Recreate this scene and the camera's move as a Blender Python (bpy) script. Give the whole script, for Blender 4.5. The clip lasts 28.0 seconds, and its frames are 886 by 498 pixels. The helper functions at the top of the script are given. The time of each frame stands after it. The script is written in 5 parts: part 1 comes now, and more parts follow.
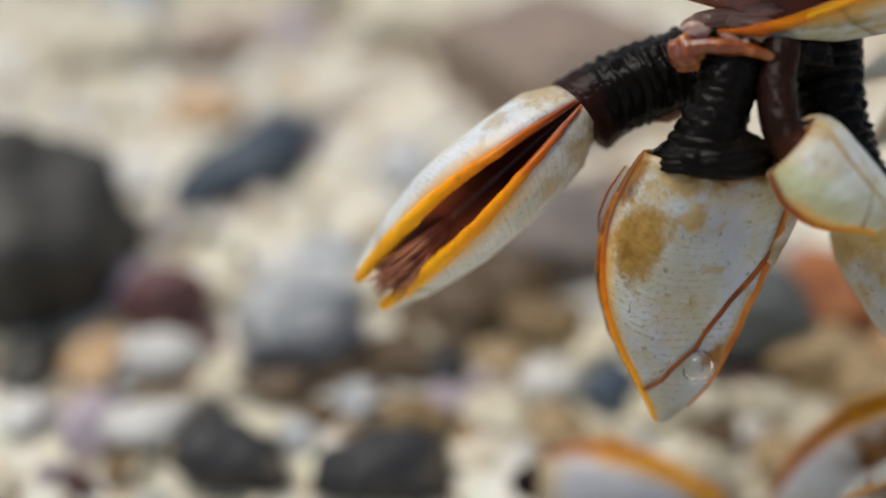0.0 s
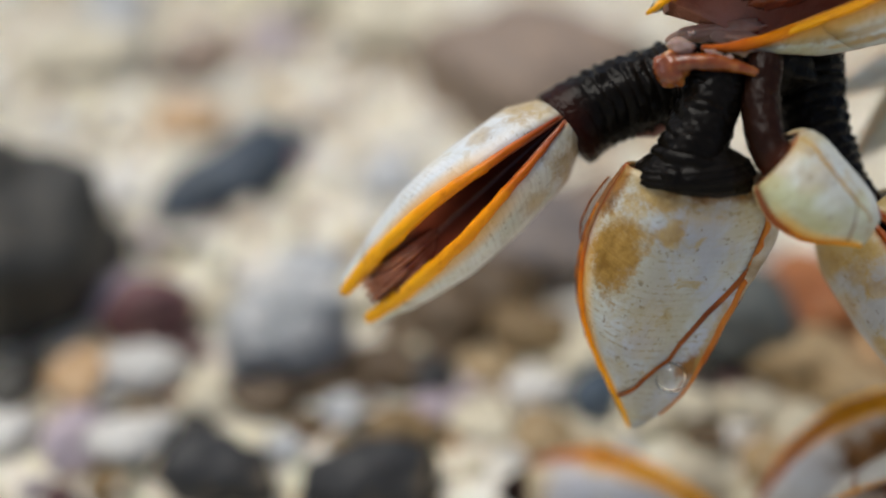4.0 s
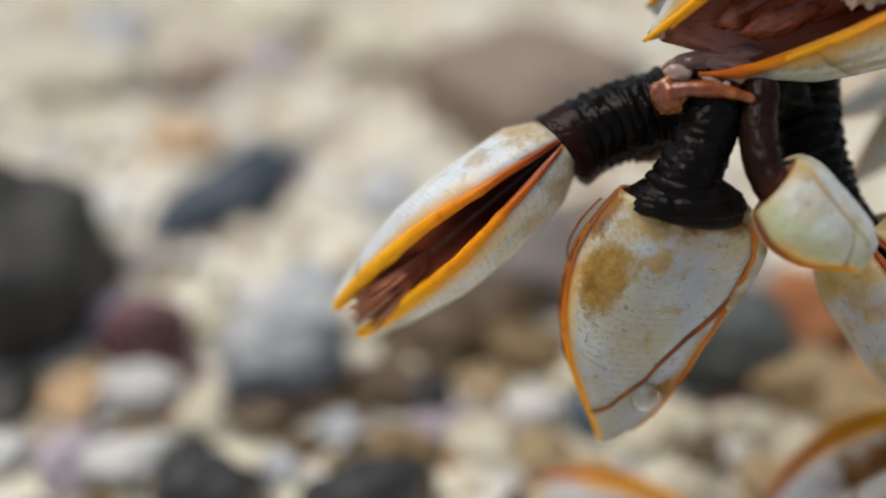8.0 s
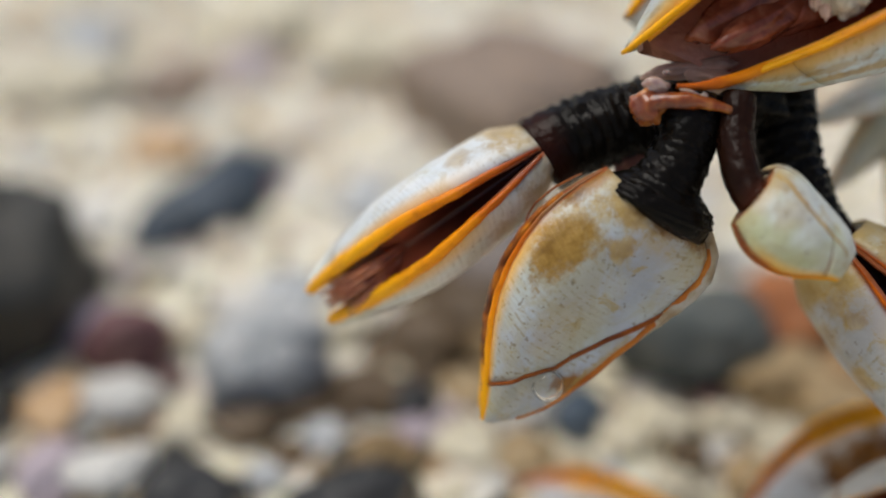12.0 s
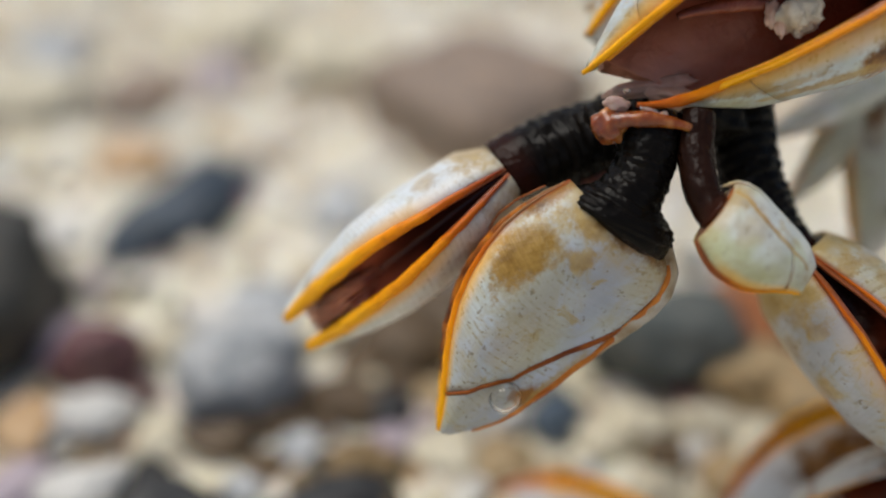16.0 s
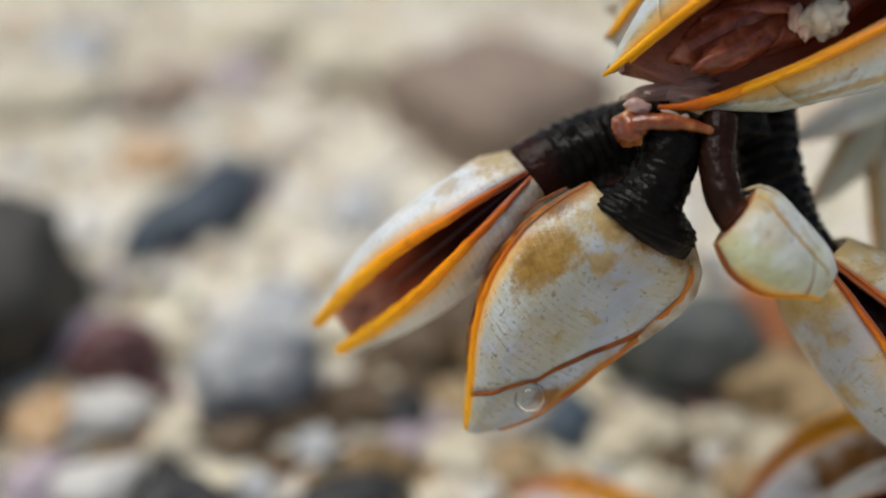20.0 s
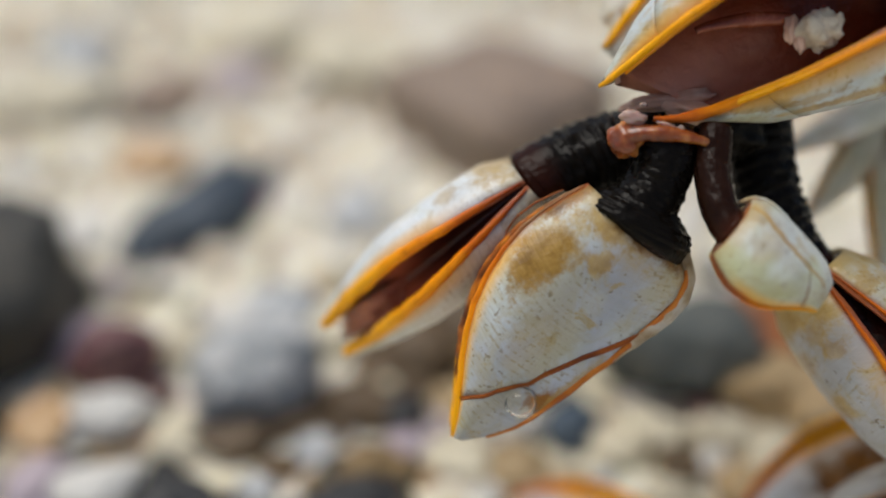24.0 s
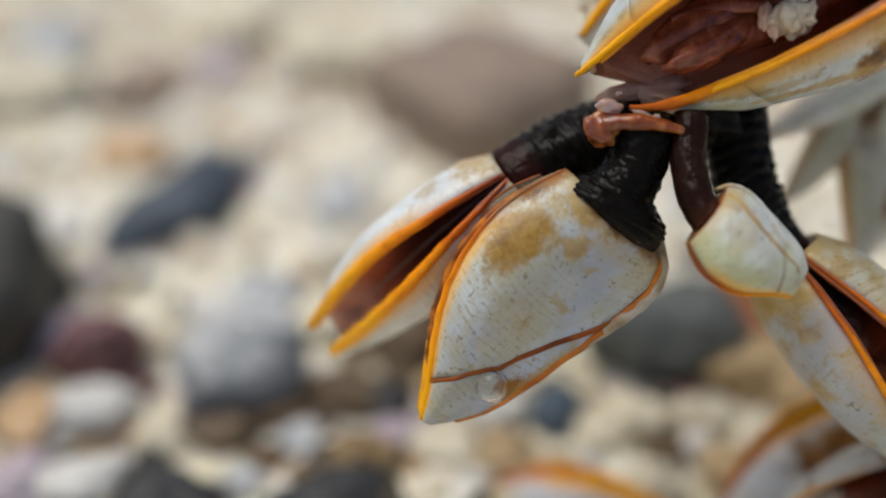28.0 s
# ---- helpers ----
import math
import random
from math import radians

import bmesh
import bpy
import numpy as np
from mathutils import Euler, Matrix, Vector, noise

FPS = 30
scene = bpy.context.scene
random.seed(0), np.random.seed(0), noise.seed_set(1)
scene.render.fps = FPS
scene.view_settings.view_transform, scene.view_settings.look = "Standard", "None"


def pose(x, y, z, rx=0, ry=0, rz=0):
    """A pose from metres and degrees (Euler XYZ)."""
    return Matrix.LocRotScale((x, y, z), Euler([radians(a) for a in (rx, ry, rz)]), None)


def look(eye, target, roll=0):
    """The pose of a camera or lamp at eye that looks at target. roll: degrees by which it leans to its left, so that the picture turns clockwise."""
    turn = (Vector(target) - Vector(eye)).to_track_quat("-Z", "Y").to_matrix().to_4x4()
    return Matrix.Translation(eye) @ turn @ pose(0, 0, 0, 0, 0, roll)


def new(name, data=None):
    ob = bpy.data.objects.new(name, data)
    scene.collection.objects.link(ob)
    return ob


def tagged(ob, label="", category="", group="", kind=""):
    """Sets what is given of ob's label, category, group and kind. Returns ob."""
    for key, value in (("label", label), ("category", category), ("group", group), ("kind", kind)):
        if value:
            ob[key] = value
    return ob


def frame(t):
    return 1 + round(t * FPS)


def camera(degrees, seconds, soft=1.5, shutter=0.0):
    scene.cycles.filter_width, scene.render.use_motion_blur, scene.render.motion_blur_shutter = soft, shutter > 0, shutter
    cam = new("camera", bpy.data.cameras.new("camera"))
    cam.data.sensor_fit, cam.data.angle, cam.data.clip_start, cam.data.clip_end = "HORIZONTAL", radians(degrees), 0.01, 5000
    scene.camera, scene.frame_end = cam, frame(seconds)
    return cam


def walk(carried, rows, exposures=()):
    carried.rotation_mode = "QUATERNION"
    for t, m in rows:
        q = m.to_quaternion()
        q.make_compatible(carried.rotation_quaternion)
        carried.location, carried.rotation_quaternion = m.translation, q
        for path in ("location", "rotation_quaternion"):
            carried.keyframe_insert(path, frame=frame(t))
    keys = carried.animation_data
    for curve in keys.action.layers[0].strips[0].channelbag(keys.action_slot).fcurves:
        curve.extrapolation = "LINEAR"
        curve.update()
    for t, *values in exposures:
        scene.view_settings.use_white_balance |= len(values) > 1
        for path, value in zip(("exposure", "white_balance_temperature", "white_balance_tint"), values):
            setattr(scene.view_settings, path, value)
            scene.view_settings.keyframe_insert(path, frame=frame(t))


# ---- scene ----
SECONDS = 28.0
EYE = 0.150                 # camera height over the sand
MM = 0.001

cam = camera(56.0, SECONDS, soft=2.0)
cam.data.dof.use_dof = True
cam.data.dof.focus_distance = 0.107
cam.data.dof.aperture_fstop = 4.0

# seconds, yaw, pitch
CAMERA = [
    (0, 4.854, -37.888), (0.5, 4.628, -37.449), (1, 4.978, -37.728), (1.5, 5.233, -37.596), (2, 4.126, -37.941), (2.5, 3.652, -37.827),
    (3, 3.6, -37.489), (3.5, 3.596, -37.338), (5.5, 3.08, -37.228), (6, 2.487, -37.393), (6.5, 2.399, -37.287), (7, 2.536, -37.579),
    (7.5, 3.623, -36.764), (8, 3.305, -36.027), (8.5, 3.176, -35.999), (9, 2.957, -35.788), (9.5, 3.045, -35.895), (10, 2.706, -36.039),
    (10.5, 2.481, -35.561), (11, 2.434, -35.412), (11.5, 1.567, -34.839), (12, 1.801, -35.7), (12.5, 1.716, -35.708), (14.5, -0.393, -36.08),
    (15, -0.305, -34.61), (15.5, -0.163, -35.248), (16, -0.416, -35.238), (16.5, -0.048, -34.774), (17, 0, -35), (17.5, 0.386, -35.189),
    (18, 1.014, -34.855), (18.5, 0.812, -35.26), (19, 1.36, -35.09), (19.5, 0.876, -36.097), (20, 0.978, -35.128), (20.5, 1.113, -35.422),
    (21, 1.563, -34.647), (21.5, 1.738, -34.823), (23.5, 1.346, -34.437), (24, 0.973, -34.898), (24.5, 0.462, -34.835), (25, 0.09, -35.221),
    (25.5, -0.16, -35.363), (26, -1.396, -34.775), (26.5, -1.077, -35.698), (27, -0.835, -35.325), (27.5, -0.893, -36.214), (28, -0.402, -35.774)]
walk(cam, [(t, pose(0, 0, EYE, 90 + p, 0, y)) for t, y, p in CAMERA])

# ---- light: overcast daylight over an open beach ----
world = bpy.data.worlds.new("sky")
scene.world = world
world.use_nodes = True
wn = world.node_tree
wn.nodes.clear()
sky = wn.nodes.new("ShaderNodeTexSky")
sky.sky_type = "NISHITA"
sky.sun_disc = False
sky.sun_elevation = radians(65)
sky.sun_rotation = radians(-52)
sky.dust_density = 4.0
sky.air_density = 1.0
sky.ozone_density = 1.0
bg = wn.nodes.new("ShaderNodeBackground")
bg.inputs["Strength"].default_value = 0.097
out = wn.nodes.new("ShaderNodeOutputWorld")
wn.links.new(sky.outputs[0], bg.inputs[0])
wn.links.new(bg.outputs[0], out.inputs[0])
sun = new("sun", bpy.data.lights.new("sun", "SUN"))
sun.data.energy = 1.75
sun.data.angle = radians(40)
sun.data.color = (1.0, 0.995, 0.945)
sun.matrix_basis = look((-0.45, 0.15, 1.25), (0, 0, 0))
scene.view_settings.exposure = 0.0


# ---- materials ----
def rgb(c):
    return (*c, 1.0)


def graph(name):
    m = bpy.data.materials.new(name)
    m.use_nodes = True
    t = m.node_tree
    bsdf = t.nodes["Principled BSDF"]
    return m, t, bsdf


def node(t, kind, **sets):
    n = t.nodes.new(kind)
    for k, v in sets.items():
        n.inputs[k].default_value = v
    return n


def noise_of(t, scale, detail=5.0, rough=0.55, coord="Object", distort=0.0):
    tc = t.nodes.new("ShaderNodeTexCoord")
    n = node(t, "ShaderNodeTexNoise", Scale=scale, Detail=detail, Roughness=rough, Distortion=distort)
    t.links.new(tc.outputs[coord], n.inputs["Vector"])
    return n.outputs["Fac"]


def ramp(t, fac, stops):
    r = t.nodes.new("ShaderNodeValToRGB")
    e = r.color_ramp.elements
    while len(e) > 1:
        e.remove(e[-1])
    e[0].position, e[0].color = stops[0][0], rgb(stops[0][1])
    for p, c in stops[1:]:
        x = e.new(p)
        x.color = rgb(c)
    t.links.new(fac, r.inputs[0])
    return r.outputs[0]


def mixed(t, fac, a, b, mode="MIX"):
    m = t.nodes.new("ShaderNodeMix")
    m.data_type, m.blend_type = "RGBA", mode
    for sock, v in ((m.inputs[0], fac), (m.inputs[6], a), (m.inputs[7], b)):
        if isinstance(v, tuple):
            sock.default_value = rgb(v)
        elif isinstance(v, (int, float)):
            sock.default_value = v
        else:
            t.links.new(v, sock)
    return m.outputs[2]


def maths(t, op, a, b=0.0, c=0.0):
    m = t.nodes.new("ShaderNodeMath")
    m.operation = op
    for sock, v in zip(m.inputs, (a, b, c)):
        if isinstance(v, (int, float)):
            sock.default_value = v
        else:
            t.links.new(v, sock)
    return m.outputs[0]


def bumped(t, bsdf, height, strength, distance):
    b = t.nodes.new("ShaderNodeBump")
    b.inputs["Strength"].default_value, b.inputs["Distance"].default_value = strength, distance
    t.links.new(height, b.inputs["Height"])
    t.links.new(b.outputs[0], bsdf.inputs["Normal"])


def uv_axes(t):
    tc = t.nodes.new("ShaderNodeTexCoord")
    s = t.nodes.new("ShaderNodeSeparateXYZ")
    t.links.new(tc.outputs["UV"], s.inputs[0])
    return s.outputs[0], s.outputs[1], tc.outputs["UV"]


def shell_material(name, stains=(), white=(0.58, 0.60, 0.65), dirt=0.55, green=0.3, tint=0.85):
    """Pale calcareous plate: growth lines, fine rays, ochre algae film; stains: (u, r, radius u, radius r, strength)."""
    m, t, b = graph(name)
    u, r, uv = uv_axes(t)
    base = ramp(t, noise_of(t, 75, 5, 0.6), [(0.33, tuple(c * 0.76 for c in white)), (0.5, tuple(c * 0.95 for c in white)), (0.66, tuple(min(0.88, c * 1.18) for c in white))])
    base = mixed(t, maths(t, "MULTIPLY", ramp_value(t, noise_of(t, 85, 4), 0.45, 0.66), green), base, (0.55, 0.58, 0.30))
    film = ramp_value(t, noise_of(t, 105, 7, 0.68, distort=0.8), 0.46, 0.60)
    base = mixed(t, maths(t, "MULTIPLY", film, dirt * 0.5), base, (0.44, 0.36, 0.13))
    fleck = ramp_value(t, noise_of(t, 240, 8, 0.65, distort=0.6), 0.56, 0.70)
    base = mixed(t, maths(t, "MULTIPLY", fleck, dirt), base, (0.42, 0.30, 0.09))
    spots = ramp_value(t, noise_of(t, 900, 3, 0.6), 0.625, 0.69)
    base = mixed(t, maths(t, "MULTIPLY", spots, dirt * 0.8), base, (0.16, 0.10, 0.03))
    du, dr = maths(t, "ADD", u, 0.16), maths(t, "MULTIPLY_ADD", r, 0.52, -0.30)
    away = maths(t, "SQRT", maths(t, "ADD", maths(t, "MULTIPLY", du, du), maths(t, "MULTIPLY", dr, dr)))
    turn = maths(t, "ARCTAN2", dr, du)
    arc = t.nodes.new("ShaderNodeCombineXYZ")
    t.links.new(maths(t, "MULTIPLY", away, 48.0), arc.inputs[0])
    t.links.new(maths(t, "MULTIPLY", turn, 7.0), arc.inputs[1])
    dash = node(t, "ShaderNodeTexNoise", Scale=1.0, Detail=3.0, Roughness=0.6)
    t.links.new(arc.outputs[0], dash.inputs["Vector"])
    base = mixed(t, maths(t, "MULTIPLY", ramp_value(t, dash.outputs["Fac"], 0.58, 0.70), dirt * 0.3), base, (0.40, 0.32, 0.14))
    ray = t.nodes.new("ShaderNodeCombineXYZ")
    t.links.new(maths(t, "MULTIPLY", away, 9.0), ray.inputs[0])
    t.links.new(maths(t, "MULTIPLY", turn, 60.0), ray.inputs[1])
    streak = node(t, "ShaderNodeTexNoise", Scale=1.0, Detail=2.0, Roughness=0.5)
    t.links.new(ray.outputs[0], streak.inputs["Vector"])
    base = mixed(t, maths(t, "MULTIPLY", ramp_value(t, streak.outputs["Fac"], 0.5, 0.7), 0.12), base, (0.47, 0.46, 0.50))
    # dotted brown rows along the growth lines
    row = maths(t, "SINE", maths(t, "ADD", maths(t, "MULTIPLY", away, 215.0), maths(t, "MULTIPLY", noise_of(t, 70, 3), 9.0)))
    row = maths(t, "MULTIPLY", ramp_value(t, row, 0.2, 0.95), ramp_value(t, noise_of(t, 1000, 3, 0.6), 0.46, 0.62))
    row = maths(t, "MULTIPLY", row, ramp_value(t, noise_of(t, 75, 4, 0.6, distort=0.5), 0.42, 0.58))
    base = mixed(t, maths(t, "MULTIPLY", row, min(0.85, dirt * 0.85)), base, (0.33, 0.27, 0.15))
    # fine growth lines
    line = maths(t, "SINE", maths(t, "ADD", maths(t, "MULTIPLY", away, 300.0), maths(t, "MULTIPLY", noise_of(t, 55, 4), 22.0)))
    line = maths(t, "MULTIPLY", ramp_value(t, line, 0.1, 0.9), ramp_value(t, noise_of(t, 110, 4, 0.6), 0.42, 0.66))
    base = mixed(t, maths(t, "MULTIPLY", line, 0.15), base, (0.36, 0.31, 0.25))
    foot = maths(t, "MULTIPLY", ramp_value(t, maths(t, "ADD", u, maths(t, "MULTIPLY_ADD", noise_of(t, 150, 6, 0.7), 0.4, -0.2)), 0.20, 0.02), dirt)
    base = mixed(t, foot, base, (0.50, 0.36, 0.14))
    wob = maths(t, "MULTIPLY_ADD", noise_of(t, 300, 7, 0.75), 2.6, -1.3)
    for su, sr, ru, rr, k in stains:
        du = maths(t, "DIVIDE", maths(t, "SUBTRACT", u, su), ru)
        dr = maths(t, "DIVIDE", maths(t, "SUBTRACT", r, sr), rr)
        d = maths(t, "SQRT", maths(t, "ADD", maths(t, "MULTIPLY", du, du), maths(t, "MULTIPLY", dr, dr)))
        d = maths(t, "ADD", d, wob)
        mask = maths(t, "MULTIPLY", ramp_value(t, d, 1.15, 0.45), k)
        tone = ramp(t, noise_of(t, 330, 6, 0.7), [(0.35, (0.085, 0.028, 0.001)), (0.6, (0.28, 0.106, 0.003))] if k > 0.8 else [(0.35, (0.32, 0.175, 0.02)), (0.6, (0.53, 0.355, 0.095))])
        base = mixed(t, mask, base, tone)
    # orange tint close to the free margin
    edge = maths(t, "MULTIPLY", ramp_value(t, r, 0.10, 0.0), ramp_value(t, u, 0.12, 0.45))
    base = mixed(t, maths(t, "MULTIPLY", edge, tint), base, (0.88, 0.46, 0.05))
    lip = maths(t, "MULTIPLY", ramp_value(t, r, 0.022, 0.006), 0.9 if tint > 0 else 0.0)
    base = mixed(t, lip, base, (0.34, 0.07, 0.012))
    t.links.new(base, b.inputs["Base Color"])
    b.inputs["Roughness"].default_value = 0.30
    b.inputs["Specular IOR Level"].default_value = 0.35
    b.inputs["Coat Weight"].default_value = 0.08
    b.inputs["Coat Roughness"].default_value = 0.1
    # growth lines run round the hinge corner, rays leave it
    h = maths(t, "ADD", maths(t, "MULTIPLY", dash.outputs["Fac"], 0.8), maths(t, "MULTIPLY", streak.outputs["Fac"], 0.4))
    h = maths(t, "ADD", h, maths(t, "MULTIPLY", noise_of(t, 420, 6), 0.8))
    h = maths(t, "ADD", h, maths(t, "MULTIPLY", line, -0.12))
    bumped(t, b, h, 0.4, 0.0004)
    return m


def ramp_value(t, fac, lo, hi):
    n = t.nodes.new("ShaderNodeMapRange")
    n.interpolation_type = "SMOOTHSTEP"
    n.inputs["From Min"].default_value, n.inputs["From Max"].default_value = lo, hi
    if lo > hi:
        n.inputs["From Min"].default_value, n.inputs["From Max"].default_value = hi, lo
        n.inputs["To Min"].default_value, n.inputs["To Max"].default_value = 1.0, 0.0
    t.links.new(fac, n.inputs["Value"])
    return n.outputs[0]


def simple(name, stops, scale, rough, bump=0.3, depth=0.0003, detail=6.0, coat=0.0, spec=0.5, sss=0.0, fine=6.0):
    m, t, b = graph(name)
    t.links.new(ramp(t, noise_of(t, scale, detail), stops), b.inputs["Base Color"])
    b.inputs["Roughness"].default_value = rough
    b.inputs["Specular IOR Level"].default_value = spec
    b.inputs["Coat Weight"].default_value = coat
    b.inputs["Coat Roughness"].default_value = 0.06
    if sss:
        b.inputs["Subsurface Weight"].default_value = sss
        b.inputs["Subsurface Radius"].default_value = (0.004, 0.0015, 0.0006)
        b.inputs["Subsurface Scale"].default_value = 1.0
    bumped(t, b, noise_of(t, scale * fine, 5), bump, depth)
    return m


def stalk_material(name, dark, red):
    """Wet leathery stalk; u runs from the base (0) to the collar (1)."""
    m, t, b = graph(name)
    u, r, uv = uv_axes(t)
    c = ramp(t, noise_of(t, 170, 6, 0.6), [(0.3, tuple(k * 0.45 for k in dark)), (0.75, dark)])
    c = mixed(t, ramp_value(t, maths(t, "ADD", u, maths(t, "MULTIPLY_ADD", noise_of(t, 120, 3), 0.3, -0.15)), 0.78, 0.96), c, red)
    t.links.new(c, b.inputs["Base Color"])
    t.links.new(maths(t, "MULTIPLY_ADD", noise_of(t, 220, 4), 0.26, 0.12), b.inputs["Roughness"])
    b.inputs["Specular IOR Level"].default_value = 0.09
    h = maths(t, "ADD", noise_of(t, 330, 3, 0.5), maths(t, "MULTIPLY", noise_of(t, 1300, 2), 0.15))
    bumped(t, b, h, 0.6, 0.0008)
    return m


def flesh_material():
    """Wet flesh: near black by the stalk, red-brown to the tip."""
    m, t, b = graph("dark_flesh")
    u, r, uv = uv_axes(t)
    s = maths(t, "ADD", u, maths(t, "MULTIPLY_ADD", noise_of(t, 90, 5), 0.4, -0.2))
    # tip stops brightened to make up for shade inside the gape
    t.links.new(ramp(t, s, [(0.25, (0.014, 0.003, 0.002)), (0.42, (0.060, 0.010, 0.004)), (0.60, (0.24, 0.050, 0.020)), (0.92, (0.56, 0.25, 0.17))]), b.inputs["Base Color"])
    b.inputs["Roughness"].default_value = 0.16
    b.inputs["Specular IOR Level"].default_value = 0.22
    bumped(t, b, noise_of(t, 500, 4), 0.6, 0.001)
    return m


def red_flesh():
    m, t, b = graph("red_flesh")
    t.links.new(ramp(t, noise_of(t, 120, 6, 0.6, distort=1.5), [(0.32, (0.07, 0.014, 0.007)), (0.55, (0.26, 0.060, 0.026)), (0.72, (0.46, 0.16, 0.08))]), b.inputs["Base Color"])
    b.inputs["Roughness"].default_value = 0.15
    bumped(t, b, noise_of(t, 260, 3, distort=0.6), 0.3, 0.0008)
    return m


def margin_material(name="orange_margin", foot=(0.24, 0.034, 0.004)):
    """Fleshy margin: red-orange near the stalk, yellow-orange at the tip."""
    m, t, b = graph(name)
    u, r, uv = uv_axes(t)
    s = maths(t, "ADD", u, maths(t, "MULTIPLY_ADD", noise_of(t, 180, 5), 0.5, -0.25))
    c = ramp(t, s, [(0.18, foot), (0.42, (0.62, 0.14, 0.006)), (0.6, (0.95, 0.32, 0.004)), (0.9, (1.0, 0.46, 0.006))])
    c = mixed(t, maths(t, "MULTIPLY", ramp_value(t, noise_of(t, 420, 4), 0.55, 0.72), 0.35), c, (0.45, 0.10, 0.01))
    t.links.new(c, b.inputs["Base Color"])
    b.inputs["Roughness"].default_value = 0.3
    b.inputs["Specular IOR Level"].default_value = 0.2
    bumped(t, b, noise_of(t, 800, 4), 0.35, 0.0004)
    return m


def inner_material():
    """Inside of a plate: orange at the free edge, mauve-brown further in, dark towards the stalk."""
    m, t, b = graph("inner_lining")
    u, r, uv = uv_axes(t)
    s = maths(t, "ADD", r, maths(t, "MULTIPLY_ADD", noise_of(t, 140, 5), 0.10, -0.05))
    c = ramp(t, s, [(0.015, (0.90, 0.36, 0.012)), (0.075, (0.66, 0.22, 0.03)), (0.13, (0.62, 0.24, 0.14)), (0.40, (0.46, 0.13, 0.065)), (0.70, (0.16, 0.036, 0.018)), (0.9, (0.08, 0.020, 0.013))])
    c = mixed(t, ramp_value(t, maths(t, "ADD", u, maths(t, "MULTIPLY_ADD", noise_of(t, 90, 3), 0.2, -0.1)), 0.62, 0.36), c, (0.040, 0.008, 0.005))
    # tip paled in colour for daylight that comes through the thin valve
    c = mixed(t, maths(t, "MULTIPLY", maths(t, "MULTIPLY", ramp_value(t, u, 0.62, 0.9), ramp_value(t, s, 0.06, 0.16)), 0.8), c, (0.86, 0.54, 0.42))
    t.links.new(c, b.inputs["Base Color"])
    b.inputs["Roughness"].default_value = 0.24
    b.inputs["Specular IOR Level"].default_value = 0.3
    bumped(t, b, noise_of(t, 160, 4), 0.25, 0.0005)
    return m


SHELL_MID = shell_material("shell_mid", [(0.29, 0.17, 0.145, 0.17, 1.0), (0.29, 0.15, 0.085, 0.11, 1.0), (0.25, 0.18, 0.20, 0.18, 0.6), (0.19, 0.42, 0.05, 0.10, 0.8), (0.08, 0.3, 0.04, 0.24, 0.7), (0.55, 0.45, 0.15, 0.15, 0.3),
                                         (0.71, 0.89, 0.075, 0.16, 1.0), (0.60, 0.93, 0.2, 0.06, 0.6), (0.08, 0.02, 0.12, 0.07, 0.85), (0.03, 0.6, 0.05, 0.4, 0.85)], white=(0.46, 0.50, 0.565), dirt=0.8)
SHELL = shell_material("shell_pale", dirt=0.7)
SHELL_LEFT = shell_material("shell_left", [(0.08, 0.30, 0.10, 0.30, 0.7), (0.26, 0.16, 0.06, 0.10, 0.5), (0.20, 0.40, 0.05, 0.12, 0.45)], white=(0.78, 0.83, 0.85), dirt=0.4, green=0.3)
SHELL_SMALL = shell_material("shell_small", [(0.30, 0.45, 0.16, 0.25, 0.35), (0.08, 0.7, 0.12, 0.3, 0.5)], white=(0.70, 0.74, 0.70), dirt=0.6, green=0.9)
SHELL_STAINED = shell_material("shell_stained", [(0.46, 0.27, 0.22, 0.26, 1.0), (0.55, 0.28, 0.16, 0.24, 1.0)], white=(0.74, 0.75, 0.75), dirt=0.3, tint=0.35)
SHELL_UPPER = shell_material("shell_upper", [(0.60, 0.16, 0.055, 0.15, 1.0), (0.55, 0.30, 0.05, 0.12, 0.9), (0.90, 0.06, 0.09, 0.08, 0.7), (0.78, 0.11, 0.06, 0.04, 0.6), (0.70, 0.20, 0.20, 0.05, 0.75), (0.55, 0.42, 0.45, 0.07, 0.9)], white=(0.60, 0.67, 0.69), dirt=0.8, green=0.55)
SHELL_RIGHT = shell_material("shell_right", [(0.10, 0.4, 0.06, 0.3, 0.6), (0.11, 0.04, 0.04, 0.06, 0.5), (0.15, 0.14, 0.05, 0.08, 0.5), (0.22, 0.10, 0.04, 0.06, 0.55), (0.24, 0.35, 0.05, 0.12, 0.5), (0.30, 0.65, 0.06, 0.14, 0.5), (0.42, 0.30, 0.06, 0.12, 0.7), (0.16, 0.75, 0.04, 0.12, 0.5)], white=(0.47, 0.485, 0.50), dirt=1.0, tint=0.35)
SHELL_BACK = shell_material("shell_back", [(0.74, 0.5, 0.10, 0.16, 0.9), (0.35, 0.10, 0.30, 0.10, 0.9)], white=(0.72, 0.68, 0.58), dirt=0.35, green=0.4, tint=0.0)
SHELL_DIM = shell_material("shell_dim", white=(0.84, 0.84, 0.78), dirt=0.3, green=0.4, tint=0.0)
SHELL_DULL = shell_material("shell_dull", [(0.25, 0.75, 0.30, 0.25, 1.0), (0.1, 0.3, 0.12, 0.3, 0.6)], white=(0.62, 0.58, 0.48), dirt=0.5, green=0.2, tint=0.0)
ORANGE = margin_material()
ORANGE_TAN = margin_material("orange_tan_margin", (0.30, 0.15, 0.06))
